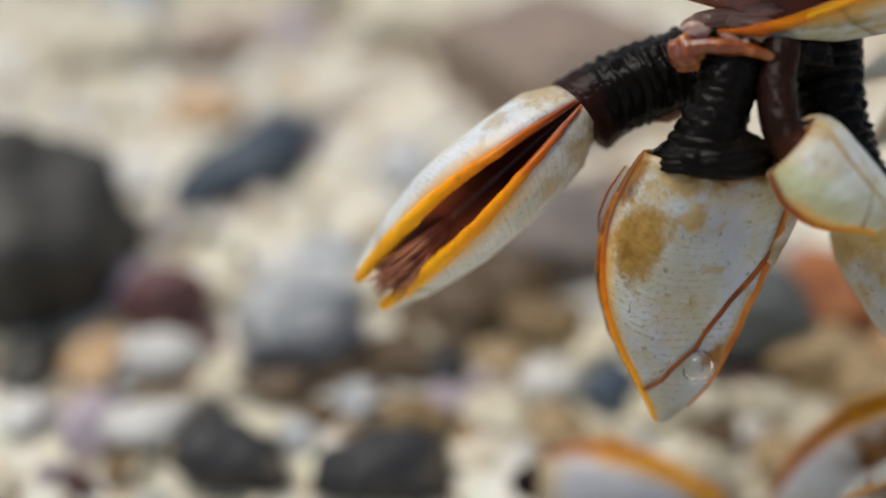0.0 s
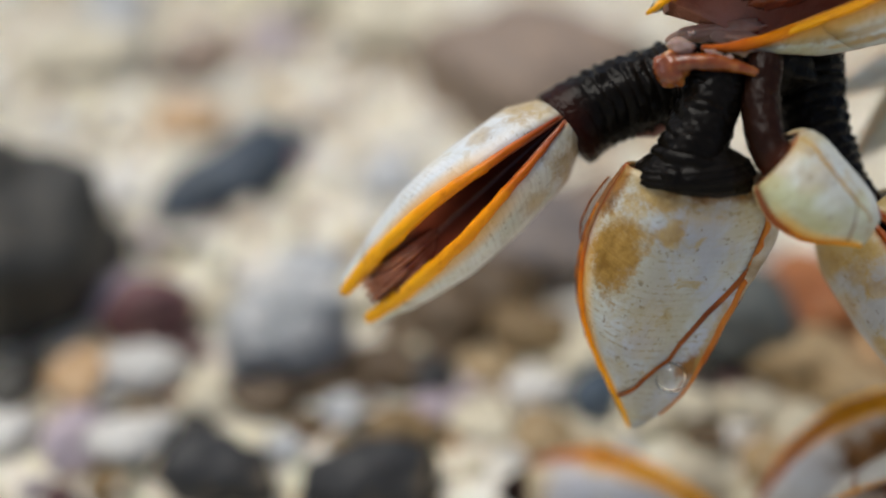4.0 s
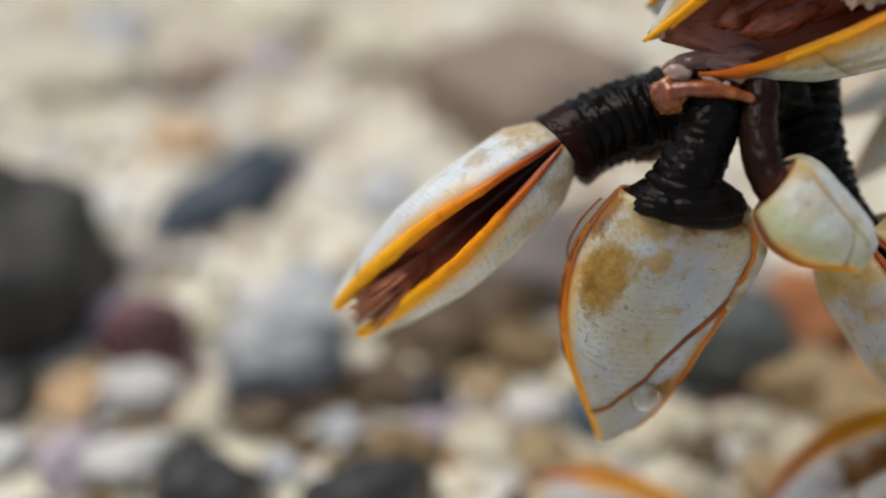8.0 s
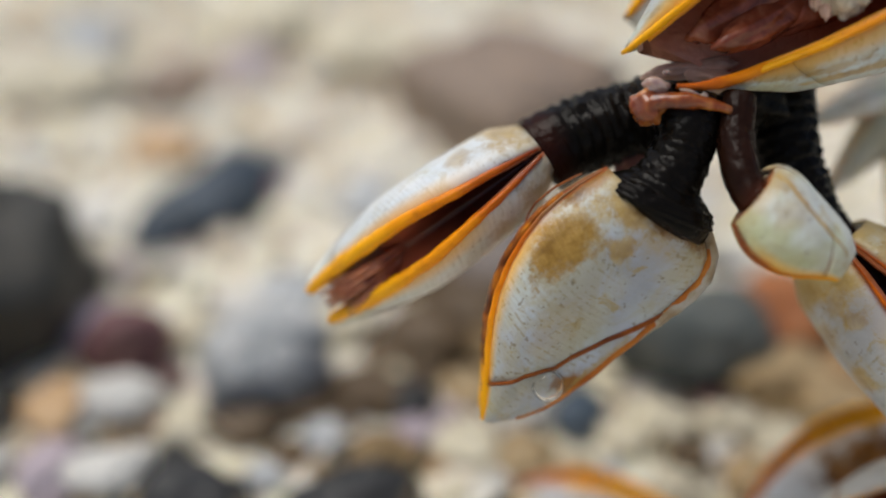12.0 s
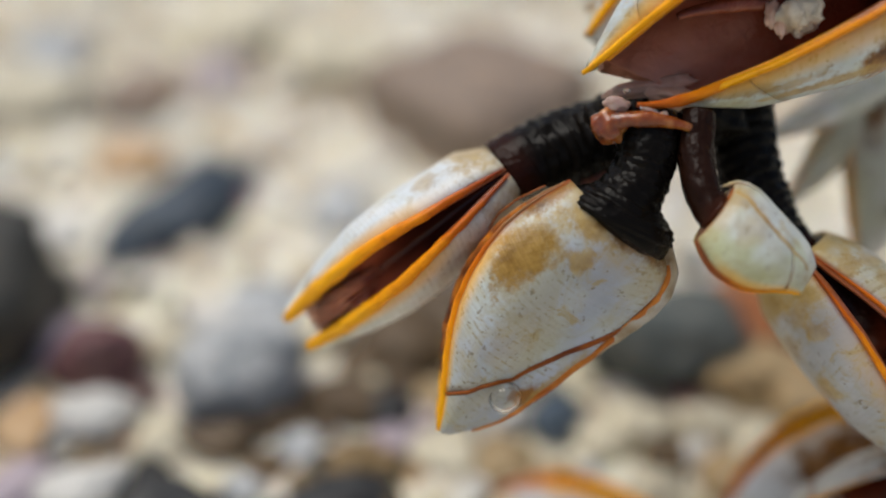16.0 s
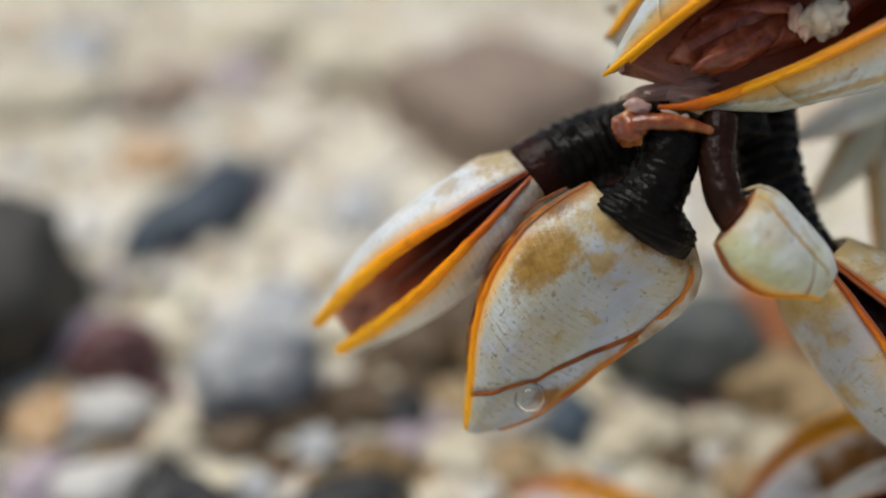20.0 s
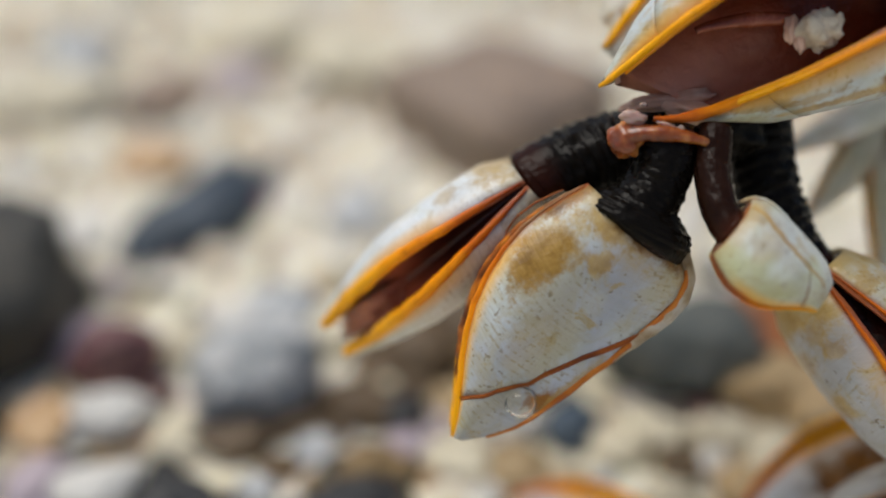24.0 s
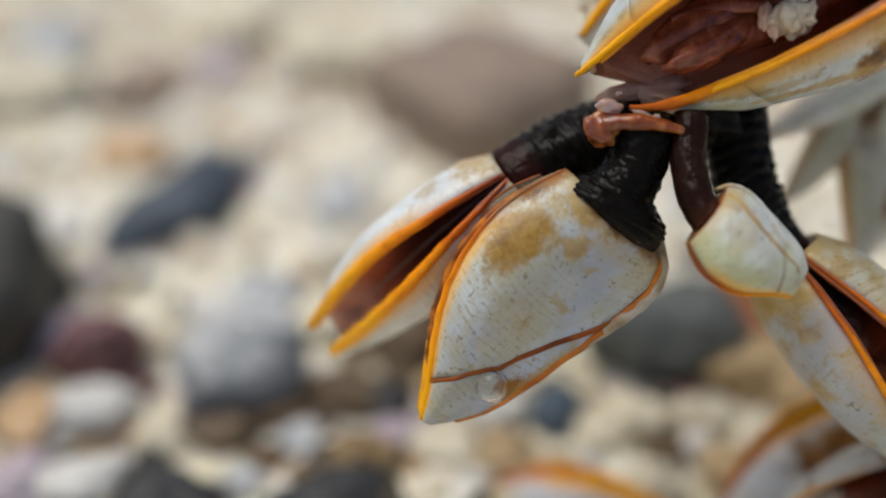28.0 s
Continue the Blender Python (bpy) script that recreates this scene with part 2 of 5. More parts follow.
RUST = simple("rust_membrane", [(0.3, (0.16, 0.035, 0.006)), (0.7, (0.40, 0.11, 0.014))], 260, 0.4, 0.4, 0.0003, spec=0.2)
RAGGED = simple("ragged_orange_brown", [(0.35, (0.07, 0.018, 0.004)), (0.5, (0.36, 0.10, 0.010)), (0.66, (0.80, 0.27, 0.01))], 260, 0.3, 0.5, 0.0005, spec=0.3)
KEEL_TAN = simple("tan_keel_plate", [(0.35, (0.30, 0.20, 0.10)), (0.5, (0.46, 0.38, 0.27)), (0.7, (0.60, 0.58, 0.54))], 230, 0.4, 0.5, 0.0005, spec=0.3)
SEAM_TAN = simple("tan_seam", [(0.3, (0.36, 0.20, 0.05)), (0.7, (0.58, 0.40, 0.15))], 220, 0.4, 0.4, 0.0003, spec=0.2)
SEAM = simple("orange_seam", [(0.3, (0.42, 0.11, 0.012)), (0.7, (0.70, 0.26, 0.04))], 200, 0.4, 0.4, 0.0003, spec=0.2)
LINING = simple("brown_lining", [(0.3, (0.15, 0.055, 0.038)), (0.7, (0.36, 0.17, 0.13))], 130, 0.35, 0.3, 0.0004, spec=0.3)
INNER = inner_material()
FLESH = flesh_material()
RED_FLESH = red_flesh()
CIRRI = simple("cirri_brown", [(0.3, (0.22, 0.046, 0.018)), (0.7, (0.54, 0.19, 0.08))], 400, 0.22, 0.5, 0.0003, coat=0.5)
STALK = stalk_material("stalk_black", (0.009, 0.007, 0.005), (0.022, 0.006, 0.003))
STALK_RED = stalk_material("stalk_red", (0.028, 0.011, 0.006), (0.050, 0.015, 0.007))
PINK = simple("pink_tissue", [(0.3, (0.05, 0.007, 0.002)), (0.5, (0.27, 0.058, 0.007)), (0.70, (0.60, 0.24, 0.05))], 300, 0.12, 0.6, 0.0008, coat=0.6, sss=0.2, fine=2.0)
PALE = simple("pale_membrane", [(0.3, (0.36, 0.22, 0.17)), (0.7, (0.62, 0.48, 0.43))], 160, 0.1, 0.15, 0.0003, coat=0.8, sss=0.3, fine=3.0)
PALE_BROWN = simple("pale_brown_membrane", [(0.3, (0.40, 0.19, 0.11)), (0.6, (0.78, 0.55, 0.42))], 120, 0.32, 0.2, 0.0003, coat=0.0, spec=0.3, fine=3.0)
CRUMB = simple("pale_sand_crumb", [(0.3, (0.64, 0.52, 0.34)), (0.7, (0.88, 0.80, 0.64))], 500, 0.7, 0.8, 0.0005)


def water_material():
    m, t, b = graph("water")
    b.inputs["Base Color"].default_value = (1, 1, 1, 1)
    b.inputs["Roughness"].default_value = 0.02
    b.inputs["IOR"].default_value = 1.33
    b.inputs["Transmission Weight"].default_value = 1.0
    return m


def film_material():
    m, t, b = graph("clear_membrane")
    b.inputs["Base Color"].default_value = (0.42, 0.34, 0.22, 1)
    b.inputs["Roughness"].default_value = 0.08
    b.inputs["Alpha"].default_value = 0.16
    return m


WATER = water_material()
FILM = film_material()


def stone_material(name, stops, scale=95, rough=0.6, fleck=None, wet=0.0):
    m, t, b = graph(name)
    c = ramp(t, noise_of(t, scale, 7, 0.65), stops)
    c = mixed(t, maths(t, "MULTIPLY", ramp_value(t, noise_of(t, scale * 2.3, 5, 0.65), 0.55, 0.66), 0.4), c, tuple(k * 0.42 for k in stops[0][1]))
    c = mixed(t, maths(t, "MULTIPLY", ramp_value(t, noise_of(t, scale * 1.4, 4, 0.6, distort=1.0), 0.58, 0.70), 0.35), c, (0.46, 0.33, 0.17))
    if fleck:
        c = mixed(t, maths(t, "MULTIPLY", ramp_value(t, noise_of(t, scale * 6, 4, 0.6), 0.56, 0.66), 0.8), c, fleck)
    info = t.nodes.new("ShaderNodeObjectInfo")
    hsv = t.nodes.new("ShaderNodeHueSaturation")
    t.links.new(maths(t, "MULTIPLY_ADD", info.outputs["Random"], 0.35, 0.82), hsv.inputs["Value"])
    t.links.new(c, hsv.inputs["Color"])
    t.links.new(hsv.outputs[0], b.inputs["Base Color"])
    b.inputs["Roughness"].default_value = rough
    b.inputs["Coat Weight"].default_value = wet
    b.inputs["Coat Roughness"].default_value = 0.25
    bumped(t, b, noise_of(t, scale * 9, 6, 0.65), 0.5, 0.0006)
    return m


STONES = {
    "dark": stone_material("stone_dark", [(0.3, (0.030, 0.030, 0.024)), (0.7, (0.085, 0.078, 0.060))], wet=0.1),
    "black": stone_material("stone_black", [(0.3, (0.014, 0.014, 0.014)), (0.7, (0.042, 0.042, 0.040))], wet=0.2),
    "slate": stone_material("stone_slate", [(0.3, (0.036, 0.056, 0.078)), (0.7, (0.072, 0.10, 0.128))], wet=0.1),
    "grey": stone_material("stone_grey", [(0.3, (0.085, 0.10, 0.09)), (0.7, (0.16, 0.17, 0.155))]),
    "mauve": stone_material("stone_mauve", [(0.3, (0.125, 0.105, 0.095)), (0.7, (0.21, 0.175, 0.155))]),
    "brown": stone_material("stone_brown", [(0.3, (0.21, 0.15, 0.108)), (0.52, (0.28, 0.212, 0.16)), (0.68, (0.44, 0.29, 0.18))]),
    "red": stone_material("stone_red", [(0.3, (0.09, 0.032, 0.034)), (0.7, (0.22, 0.105, 0.10))], wet=0.1),
    "pink": stone_material("stone_pink", [(0.3, (0.46, 0.38, 0.375)), (0.7, (0.68, 0.60, 0.585))]),
    "white": stone_material("stone_white", [(0.3, (0.68, 0.65, 0.58)), (0.7, (0.86, 0.845, 0.78))]),
    "bluewhite": stone_material("stone_bluewhite", [(0.38, (0.24, 0.265, 0.28)), (0.5, (0.50, 0.52, 0.52)), (0.60, (0.80, 0.80, 0.77))], 210, fleck=(0.74, 0.74, 0.70)),
    "tan": stone_material("stone_tan", [(0.3, (0.34, 0.23, 0.105)), (0.7, (0.54, 0.40, 0.22))]),
    "ochre": stone_material("stone_ochre", [(0.3, (0.14, 0.088, 0.034)), (0.7, (0.30, 0.20, 0.085))]),
    "rust": stone_material("stone_rust", [(0.3, (0.34, 0.10, 0.025)), (0.7, (0.52, 0.20, 0.06))]),
    # deep brown, also used for stones that stand in for shade
    "umber": stone_material("stone_umber", [(0.3, (0.066, 0.040, 0.018)), (0.7, (0.18, 0.115, 0.052))], wet=0.1),
    "rose": stone_material("stone_rose", [(0.3, (0.30, 0.10, 0.11)), (0.7, (0.55, 0.28, 0.28))]),
    "lilac": stone_material("stone_lilac", [(0.3, (0.36, 0.29, 0.32)), (0.7, (0.56, 0.48, 0.51))]),
    "orange": stone_material("stone_orange", [(0.3, (0.50, 0.30, 0.14)), (0.7, (0.72, 0.50, 0.28))]),
    "sand": stone_material("stone_sand", [(0.3, (0.56, 0.49, 0.33)), (0.7, (0.78, 0.72, 0.55))]),
}


def sand_material():
    m, t, b = graph("coarse_sand")
    c = ramp(t, noise_of(t, 260, 6, 0.7), [(0.25, (0.45, 0.36, 0.20)), (0.42, (0.78, 0.71, 0.51)), (0.58, (0.88, 0.84, 0.69)), (0.8, (0.90, 0.89, 0.81))])
    v = t.nodes.new("ShaderNodeTexVoronoi")
    v.inputs["Scale"].default_value = 420
    tc = t.nodes.new("ShaderNodeTexCoord")
    t.links.new(tc.outputs["Object"], v.inputs["Vector"])
    c = mixed(t, 0.35, c, v.outputs["Color"], "SOFT_LIGHT")
    c = mixed(t, maths(t, "MULTIPLY", ramp_value(t, noise_of(t, 22, 4), 0.5, 0.68), 0.22), c, (0.40, 0.28, 0.15))
    c = mixed(t, maths(t, "MULTIPLY", ramp_value(t, noise_of(t, 62, 4, 0.6, distort=0.8), 0.54, 0.64), 0.42), c, (0.46, 0.34, 0.19))
    c = mixed(t, maths(t, "MULTIPLY", ramp_value(t, noise_of(t, 74, 4, 0.6, distort=0.5), 0.48, 0.58), 0.55), c, (0.93, 0.92, 0.86))
    t.links.new(c, b.inputs["Base Color"])
    b.inputs["Roughness"].default_value = 0.8
    bumped(t, b, v.outputs["Distance"], 0.6, 0.002)
    return m


SAND = sand_material()


def grit_material(name, stops):
    m, t, b = graph(name)
    g = t.nodes.new("ShaderNodeNewGeometry")
    c = ramp(t, g.outputs["Random Per Island"], stops)
    t.links.new(c, b.inputs["Base Color"])
    b.inputs["Roughness"].default_value = 0.65
    return m


GRIT = grit_material("grit", [(0.0, (0.62, 0.52, 0.36)), (0.3, (0.80, 0.74, 0.62)), (0.5, (0.52, 0.38, 0.20)), (0.66, (0.70, 0.58, 0.40)), (0.8, (0.80, 0.78, 0.74)),
                              (0.9, (0.50, 0.30, 0.26)), (0.95, (0.14, 0.14, 0.15)), (1.0, (0.6, 0.5, 0.34))])
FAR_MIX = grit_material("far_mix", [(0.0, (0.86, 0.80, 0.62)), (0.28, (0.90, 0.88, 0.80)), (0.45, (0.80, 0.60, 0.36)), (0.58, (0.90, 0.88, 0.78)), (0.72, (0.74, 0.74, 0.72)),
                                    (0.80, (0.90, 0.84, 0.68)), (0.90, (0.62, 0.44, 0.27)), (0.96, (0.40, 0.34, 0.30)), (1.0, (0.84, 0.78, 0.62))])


# ---- mesh helpers ----
def finish(name, verts, faces, material, parent=None, label="", uvs=None, smooth=True):
    """One mesh object; with a parent it is a part of that thing."""
    me = bpy.data.meshes.new(name)
    me.from_pydata([tuple(v) for v in verts], [], faces)
    me.materials.append(material)
    if smooth:
        me.polygons.foreach_set("use_smooth", [True] * len(me.polygons))
    if uvs is not None:
        layer = me.uv_layers.new(name="UVMap")
        idx = np.empty(len(me.loops), dtype=np.int32)
        me.loops.foreach_get("vertex_index", idx)
        layer.data.foreach_set("uv", np.asarray(uvs, dtype=np.float32)[idx].ravel())
    me.update()
    ob = new(name, me)
    if parent is not None:
        ob.parent = parent
    if label:
        ob["label"] = label
    return ob


def sheet_solid(P, UV, thick):
    """A curved plate of even thickness from a grid of points (ni, nj, 3); thick points along the grid's normal."""
    ni, nj = P.shape[:2]
    du = np.gradient(P, axis=0)
    dv = np.gradient(P, axis=1)
    n = np.cross(du, dv)
    n /= np.maximum(np.linalg.norm(n, axis=2, keepdims=True), 1e-12)
    Q = P + n * thick
    verts = np.concatenate([P.reshape(-1, 3), Q.reshape(-1, 3)])
    uvs = np.concatenate([UV.reshape(-1, 2)] * 2)
    k = ni * nj
    faces = []
    for i in range(ni - 1):
        for j in range(nj - 1):
            a, b, c, d = i * nj + j, (i + 1) * nj + j, (i + 1) * nj + j + 1, i * nj + j + 1
            faces.append((a, d, c, b) if thick > 0 else (a, b, c, d))
            faces.append((k + a, k + b, k + c, k + d) if thick > 0 else (k + a, k + d, k + c, k + b))
    ring = [(i, 0) for i in range(ni)] + [(ni - 1, j) for j in range(1, nj)] + [(i, nj - 1) for i in range(ni - 2, -1, -1)] + [(0, j) for j in range(nj - 2, 0, -1)]
    ids = [i * nj + j for i, j in ring]
    for a, b in zip(ids, ids[1:] + ids[:1]):
        faces.append((a, b, b + k, a + k) if thick > 0 else (b, a, a + k, b + k))
    return verts, faces, uvs


def tube(path, radii, sides=20, flat=1.0, up=(0, 0, 1), wobble=None):
    """A closed tube along points; flat squashes it along its second axis."""
    path = np.asarray(path, float)
    tang = np.gradient(path, axis=0)
    tang /= np.maximum(np.linalg.norm(tang, axis=1, keepdims=True), 1e-12)
    n0 = np.asarray(up, float)
    verts, uvs, faces = [], [], []
    m = len(path)
    for i in range(m):
        n0 = n0 - tang[i] * np.dot(n0, tang[i])
        n0 = n0 / max(np.linalg.norm(n0), 1e-9)
        b0 = np.cross(tang[i], n0)
        for j in range(sides):
            a = 2 * math.pi * j / sides
            r = radii[i] * (wobble(i / (m - 1), a) if wobble else 1.0)
            verts.append(path[i] + r * (math.cos(a) * b0 + flat * math.sin(a) * n0))
            uvs.append((i / (m - 1), j / sides))
    for i in range(m - 1):
        for j in range(sides):
            a, b = i * sides + j, i * sides + (j + 1) % sides
            faces.append((a, b, b + sides, a + sides))
    faces.append(tuple(range(sides - 1, -1, -1)))
    faces.append(tuple(range((m - 1) * sides, m * sides)))
    return verts, faces, uvs


def hermite(p0, d0, p1, d1, n):
    s = np.linspace(0, 1, n)[:, None]
    p0, d0, p1, d1 = (np.asarray(v, float) for v in (p0, d0, p1, d1))
    return (2 * s**3 - 3 * s**2 + 1) * p0 + (s**3 - 2 * s**2 + s) * d0 + (-2 * s**3 + 3 * s**2) * p1 + (s**3 - s**2) * d1


def curve_of(us, vs):
    return lambda u: np.interp(u, us, vs)


# side outline of a goose barnacle's head, in lengths: free margin and keel
FREE = curve_of([0.0, 0.09, 0.17, 0.26, 0.355, 0.46, 0.57, 0.66, 0.735, 0.80, 0.87, 0.93, 1.0],
                [-0.205, -0.245, -0.274, -0.295, -0.300, -0.291, -0.262, -0.222, -0.180, -0.139, -0.094, -0.058, -0.022])
KEEL = curve_of([0.0, 0.04, 0.12, 0.22, 0.33, 0.436, 0.56, 0.69, 0.77, 0.84, 0.92, 1.0],
                [0.212, 0.244, 0.266, 0.272, 0.262, 0.244, 0.214, 0.180, 0.157, 0.131, 0.078, 0.014])
SPLIT = curve_of([0.0, 0.3, 0.65, 0.8, 0.89, 0.96, 1.0], [0.87, 0.80, 0.675, 0.52, 0.40, 0.30, 0.25])


SHAPE = {"wide": 1.0, "slide": 0.0, "splay": 0.8, "blunt": 0.0, "hump": 0.0, "skew": 0.0, "keel_out": 0.0, "tip": 0.0}      # of the head that is being built


def head_point(u, r, side, thick, length, gape, lift=0.0):
    """A point of one half of the head: u base to tip, r free margin to keel; gape opens it about the stalk and the keel."""
    r = np.clip(r, 0, 1)
    vo, vc = FREE(u) * SHAPE["wide"], KEEL(u) * SHAPE["wide"] + SHAPE["hump"] * np.interp(u, [0.0, 0.06, 0.14, 0.3, 0.5], [0.3, 0.9, 1.0, 0.5, 0.0])
    vc = vc + SHAPE["keel_out"] * np.interp(u, [0.2, 0.45, 0.7, 0.9, 1.0], [0.0, 1.0, 1.0, 0.5, 0.0]) + SHAPE["tip"] * np.interp(u, [0.4, 0.8, 1.0], [0.0, 0.5, 1.0])
    vo = vo - SHAPE["tip"] * np.interp(u, [0.4, 0.8, 1.0], [0.0, 0.5, 1.0])
    v = vo + (vc - vo) * r
    env = np.interp(u, [0, 0.12, 0.35, 0.6, 0.85, 1.0], [0.72 - 0.10 * SHAPE["blunt"], 0.92 + 0.05 * SHAPE["blunt"], 1.0, 0.86, 0.48 + 0.05 * SHAPE["blunt"], 0.10 + 0.12 * SHAPE["blunt"]])
    w = thick * env * np.power(np.clip(np.sin(math.pi * np.power(r, 0.85)), 0, 1), 0.62) + 0.012 * length * np.interp(u, [0, 0.04, 0.2], [0.45, 0.5, 1.0])
    w = w * (1 + SHAPE["skew"] * np.interp(u, [0.05, 0.3], [0.0, 1.0]) * np.interp(r, [0.0, 0.3, 0.5, 0.7, 1.0], [0.25, 0.12, -0.15, -0.5, -0.5])) + lift
    hinge = np.interp(u, [0, 1], [0.25, 0.10])
    dv = v * length - hinge * length
    g = np.radians(gape) * (np.interp(u, [0, 0.12, 0.28, 0.5, 1], [0.0, 0.02, 0.28, 0.7, 0.85]) + max(0.0, SHAPE["blunt"]) * np.interp(u, [0, 0.04, 0.12, 0.28, 0.5], [0.0, 0.10, 0.16, 0.10, 0.0]))
    vv = hinge * length + dv * np.cos(g) + 0 * w
    ww = w - dv * np.sin(g) + SHAPE["splay"] * math.tan(radians(gape)) * length * np.interp(u, [0, 0.1, 0.3, 0.55, 0.8, 1.0], [0, 0.0, 0.09, 0.36, 0.62, 0.68])
    return np.stack([u * length + (SHAPE["slide"] * MM if side > 0 else 0.0), vv, side * ww], axis=-1)


def head_grid(u, r, side, thick, length, gape, lift=0.0):
    return head_point(u, r, side, thick, length, gape, lift), np.stack([u, r], axis=-1)


def collar_line(r):
    return 0.055 * np.sin(math.pi * np.clip(r, 0, 1)) - 0.01


def build_head(root, length, thick, gape, shell, m=None, cirri=0, open_body=False, name="mantle", wide=1.0, slide=0.0, tip_gap=0.62, splay=0.6, rim=1.0, fill=(0.06, 0.22, 0.42, 0.80), seam=1.0, rim_flat=0.6, keel_seam=1.0, skin=None, far_rim=None, fan=1.0, blunt=0.0, keel_mat=None, warm=0.0, hump=0.0, seam_mat=None, seam_r=0.955, split_seam=True, rim_mat=None, skew=0.0, keel_out=0.0, tip=0.0, trough=0.0):
    """The head of a barnacle under root: a mantle that carries the plates, keel, orange margins, lining and cirri. Axes: x to the tip,
    y to the keel, z out of one side. Returns the mantle and its cirri."""
    L, T = length * MM, thick * MM
    SHAPE["wide"], SHAPE["slide"], SHAPE["splay"], SHAPE["blunt"], SHAPE["hump"], SHAPE["skew"], SHAPE["keel_out"], SHAPE["tip"] = wide, slide, splay, blunt, hump, skew, keel_out, tip
    # mantle: a closed lens just under the plates, or the flesh in the back of an open head
    us = np.linspace(0.02, tip_gap if open_body else 0.985, 36)
    rs = np.linspace(0.04 if not open_body else 0.30, 1.0, 18)
    verts, faces, uvs = [], [], []
    rings, across = [], []
    for i, u in enumerate(us):
        k = (0.97 - (0.10 if open_body else 0.0))
        lo = rs if not open_body else np.linspace(np.interp(u, [0, 0.25, 0.72 * tip_gap, tip_gap], fill), 1.0, 18)
        a = head_point(np.full_like(lo, u), lo, 1, T * k, L, gape, -0.006 * L)
        b = head_point(np.full_like(lo, u), lo, -1, T * k, L, gape, -0.006 * L)
        loop, depth = np.concatenate([a, b[::-1]]), np.concatenate([lo, lo[::-1]])
        if trough:
            # the flesh sinks to a furrow between the two sides
            q = np.linspace(0, 1, 15)[1:-1]
            sink = 1 - np.abs(2 * q - 1) ** 1.3
            dip = b[0] + (a[0] - b[0]) * q[:, None]
            dip[:, 1] += trough * L * sink * np.interp(u, [0.05, 0.4, 0.9], [0.2, 0.8, 1.0])
            dip[:, 0] -= 0.11 * L * sink * np.interp(u, [0.6, tip_gap], [0.0, 1.0])
            # furrow middle takes the lining's dark end: shade put into its colour
            loop, depth = np.concatenate([loop, dip]), np.concatenate([depth, 0.07 + 0.6 * sink])
        rings.append(loop)
        across.append(depth)
    n = len(rings[0])
    for i, loop in enumerate(rings):
        for j, p in enumerate(loop):
            verts.append(p)
            uvs.append((us[i], across[i][j]))
    for i in range(len(us) - 1):
        for j in range(n):
            a, b = i * n + j, i * n + (j + 1) % n
            faces.append((a, b, b + n, a + n))
    faces.append(tuple(range(n - 1, -1, -1)))
    faces.append(tuple(range((len(us) - 1) * n, len(us) * n)))
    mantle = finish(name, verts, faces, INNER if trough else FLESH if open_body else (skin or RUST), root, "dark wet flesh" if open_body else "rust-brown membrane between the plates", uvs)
    if m is not None:
        mantle.matrix_basis = m
    for side in (1, -1):
        # scutum: from the stalk to the seam
        rr = np.linspace(0.0, 0.93, 26)
        ss = np.linspace(0, 1, 30)
        S, R = np.meshgrid(ss, rr, indexing="ij")
        u0, u1 = 0.3 * collar_line(R) + 0.004, SPLIT(R) - 0.008 * min(1.0, seam)
        U = u0 + (u1 - u0) * S
        P, UV = head_grid(U, R, side, T, L, gape)
        v, f, uv = sheet_solid(P, UV, -0.016 * L * side)
        finish("scutum", v, f, shell, mantle, "", uv)
        # tergum: from the seam to the tip
        S, R = np.meshgrid(np.linspace(0, 1, 20), np.linspace(0.0, 0.985, 24), indexing="ij")
        u0 = SPLIT(R) + 0.008 * min(1.0, seam)
        U = u0 + (0.998 - u0) * S
        P, UV = head_grid(U, R, side, T, L, gape, 0.001 * L)
        v, f, uv = sheet_solid(P, UV, -0.014 * L * side)
        finish("tergum", v, f, shell, mantle, "", uv)
        # raised brown seam between the two plates, and another along the keel
        rl = np.linspace(0.01, 0.97, 40)
        path = head_point(SPLIT(rl), rl, side, T, L, gape, 0.001 * L)
        v, f, uv = tube(path, np.interp(np.linspace(0, 1, 40), [0, 0.5, 1], [0.0045, 0.006, 0.008]) * L * seam, 8, 0.45, (0, 0, side), lambda s, a: 1 + 0.25 * math.sin(31 * s + a) * math.sin(13 * s))
        if split_seam:
            finish("seam", v, f, seam_mat or RUST, mantle, "tan seam" if seam_mat else "rust-brown seam", uv)
        ul = np.linspace(0.03, 0.93, 40)
        path = head_point(ul, np.interp(ul, [0.03, 0.25, 0.93], [min(0.955, seam_r + 0.1), seam_r, seam_r - 0.4 * (0.955 - seam_r)]), side, T, L, gape, 0.0)
        v, f, uv = tube(path, np.interp(ul, [0.03, 0.6, 0.93], [1.0, 1.0, 0.45]) * 0.008 * L * min(seam, 1.0) * keel_seam, 8, 0.7, (0, 0, side), lambda s, a: 1 + 0.3 * math.sin(27 * s + a) * math.sin(11 * s))
        finish("seam", v, f, seam_mat or SEAM, mantle, "tan seam along the keel" if seam_mat else "orange seam along the keel", uv)
        # orange margin along the free edge
        ul = np.linspace(0.015, 1.022 if open_body else 1.0, 46)
        path = head_point(ul, np.full_like(ul, 0.004), side, T, L, gape)
        path[:, 2] -= side * 0.006 * L
        rad = np.interp(ul, [0, 0.22, 0.5, 0.8, 0.97, 1.0, 1.022], [0.003, 0.010 + 0.002 * blunt, 0.018, 0.023, 0.021, 0.018 if open_body else 0.014, 0.012]) * L * (rim if side > 0 or far_rim is None else far_rim)
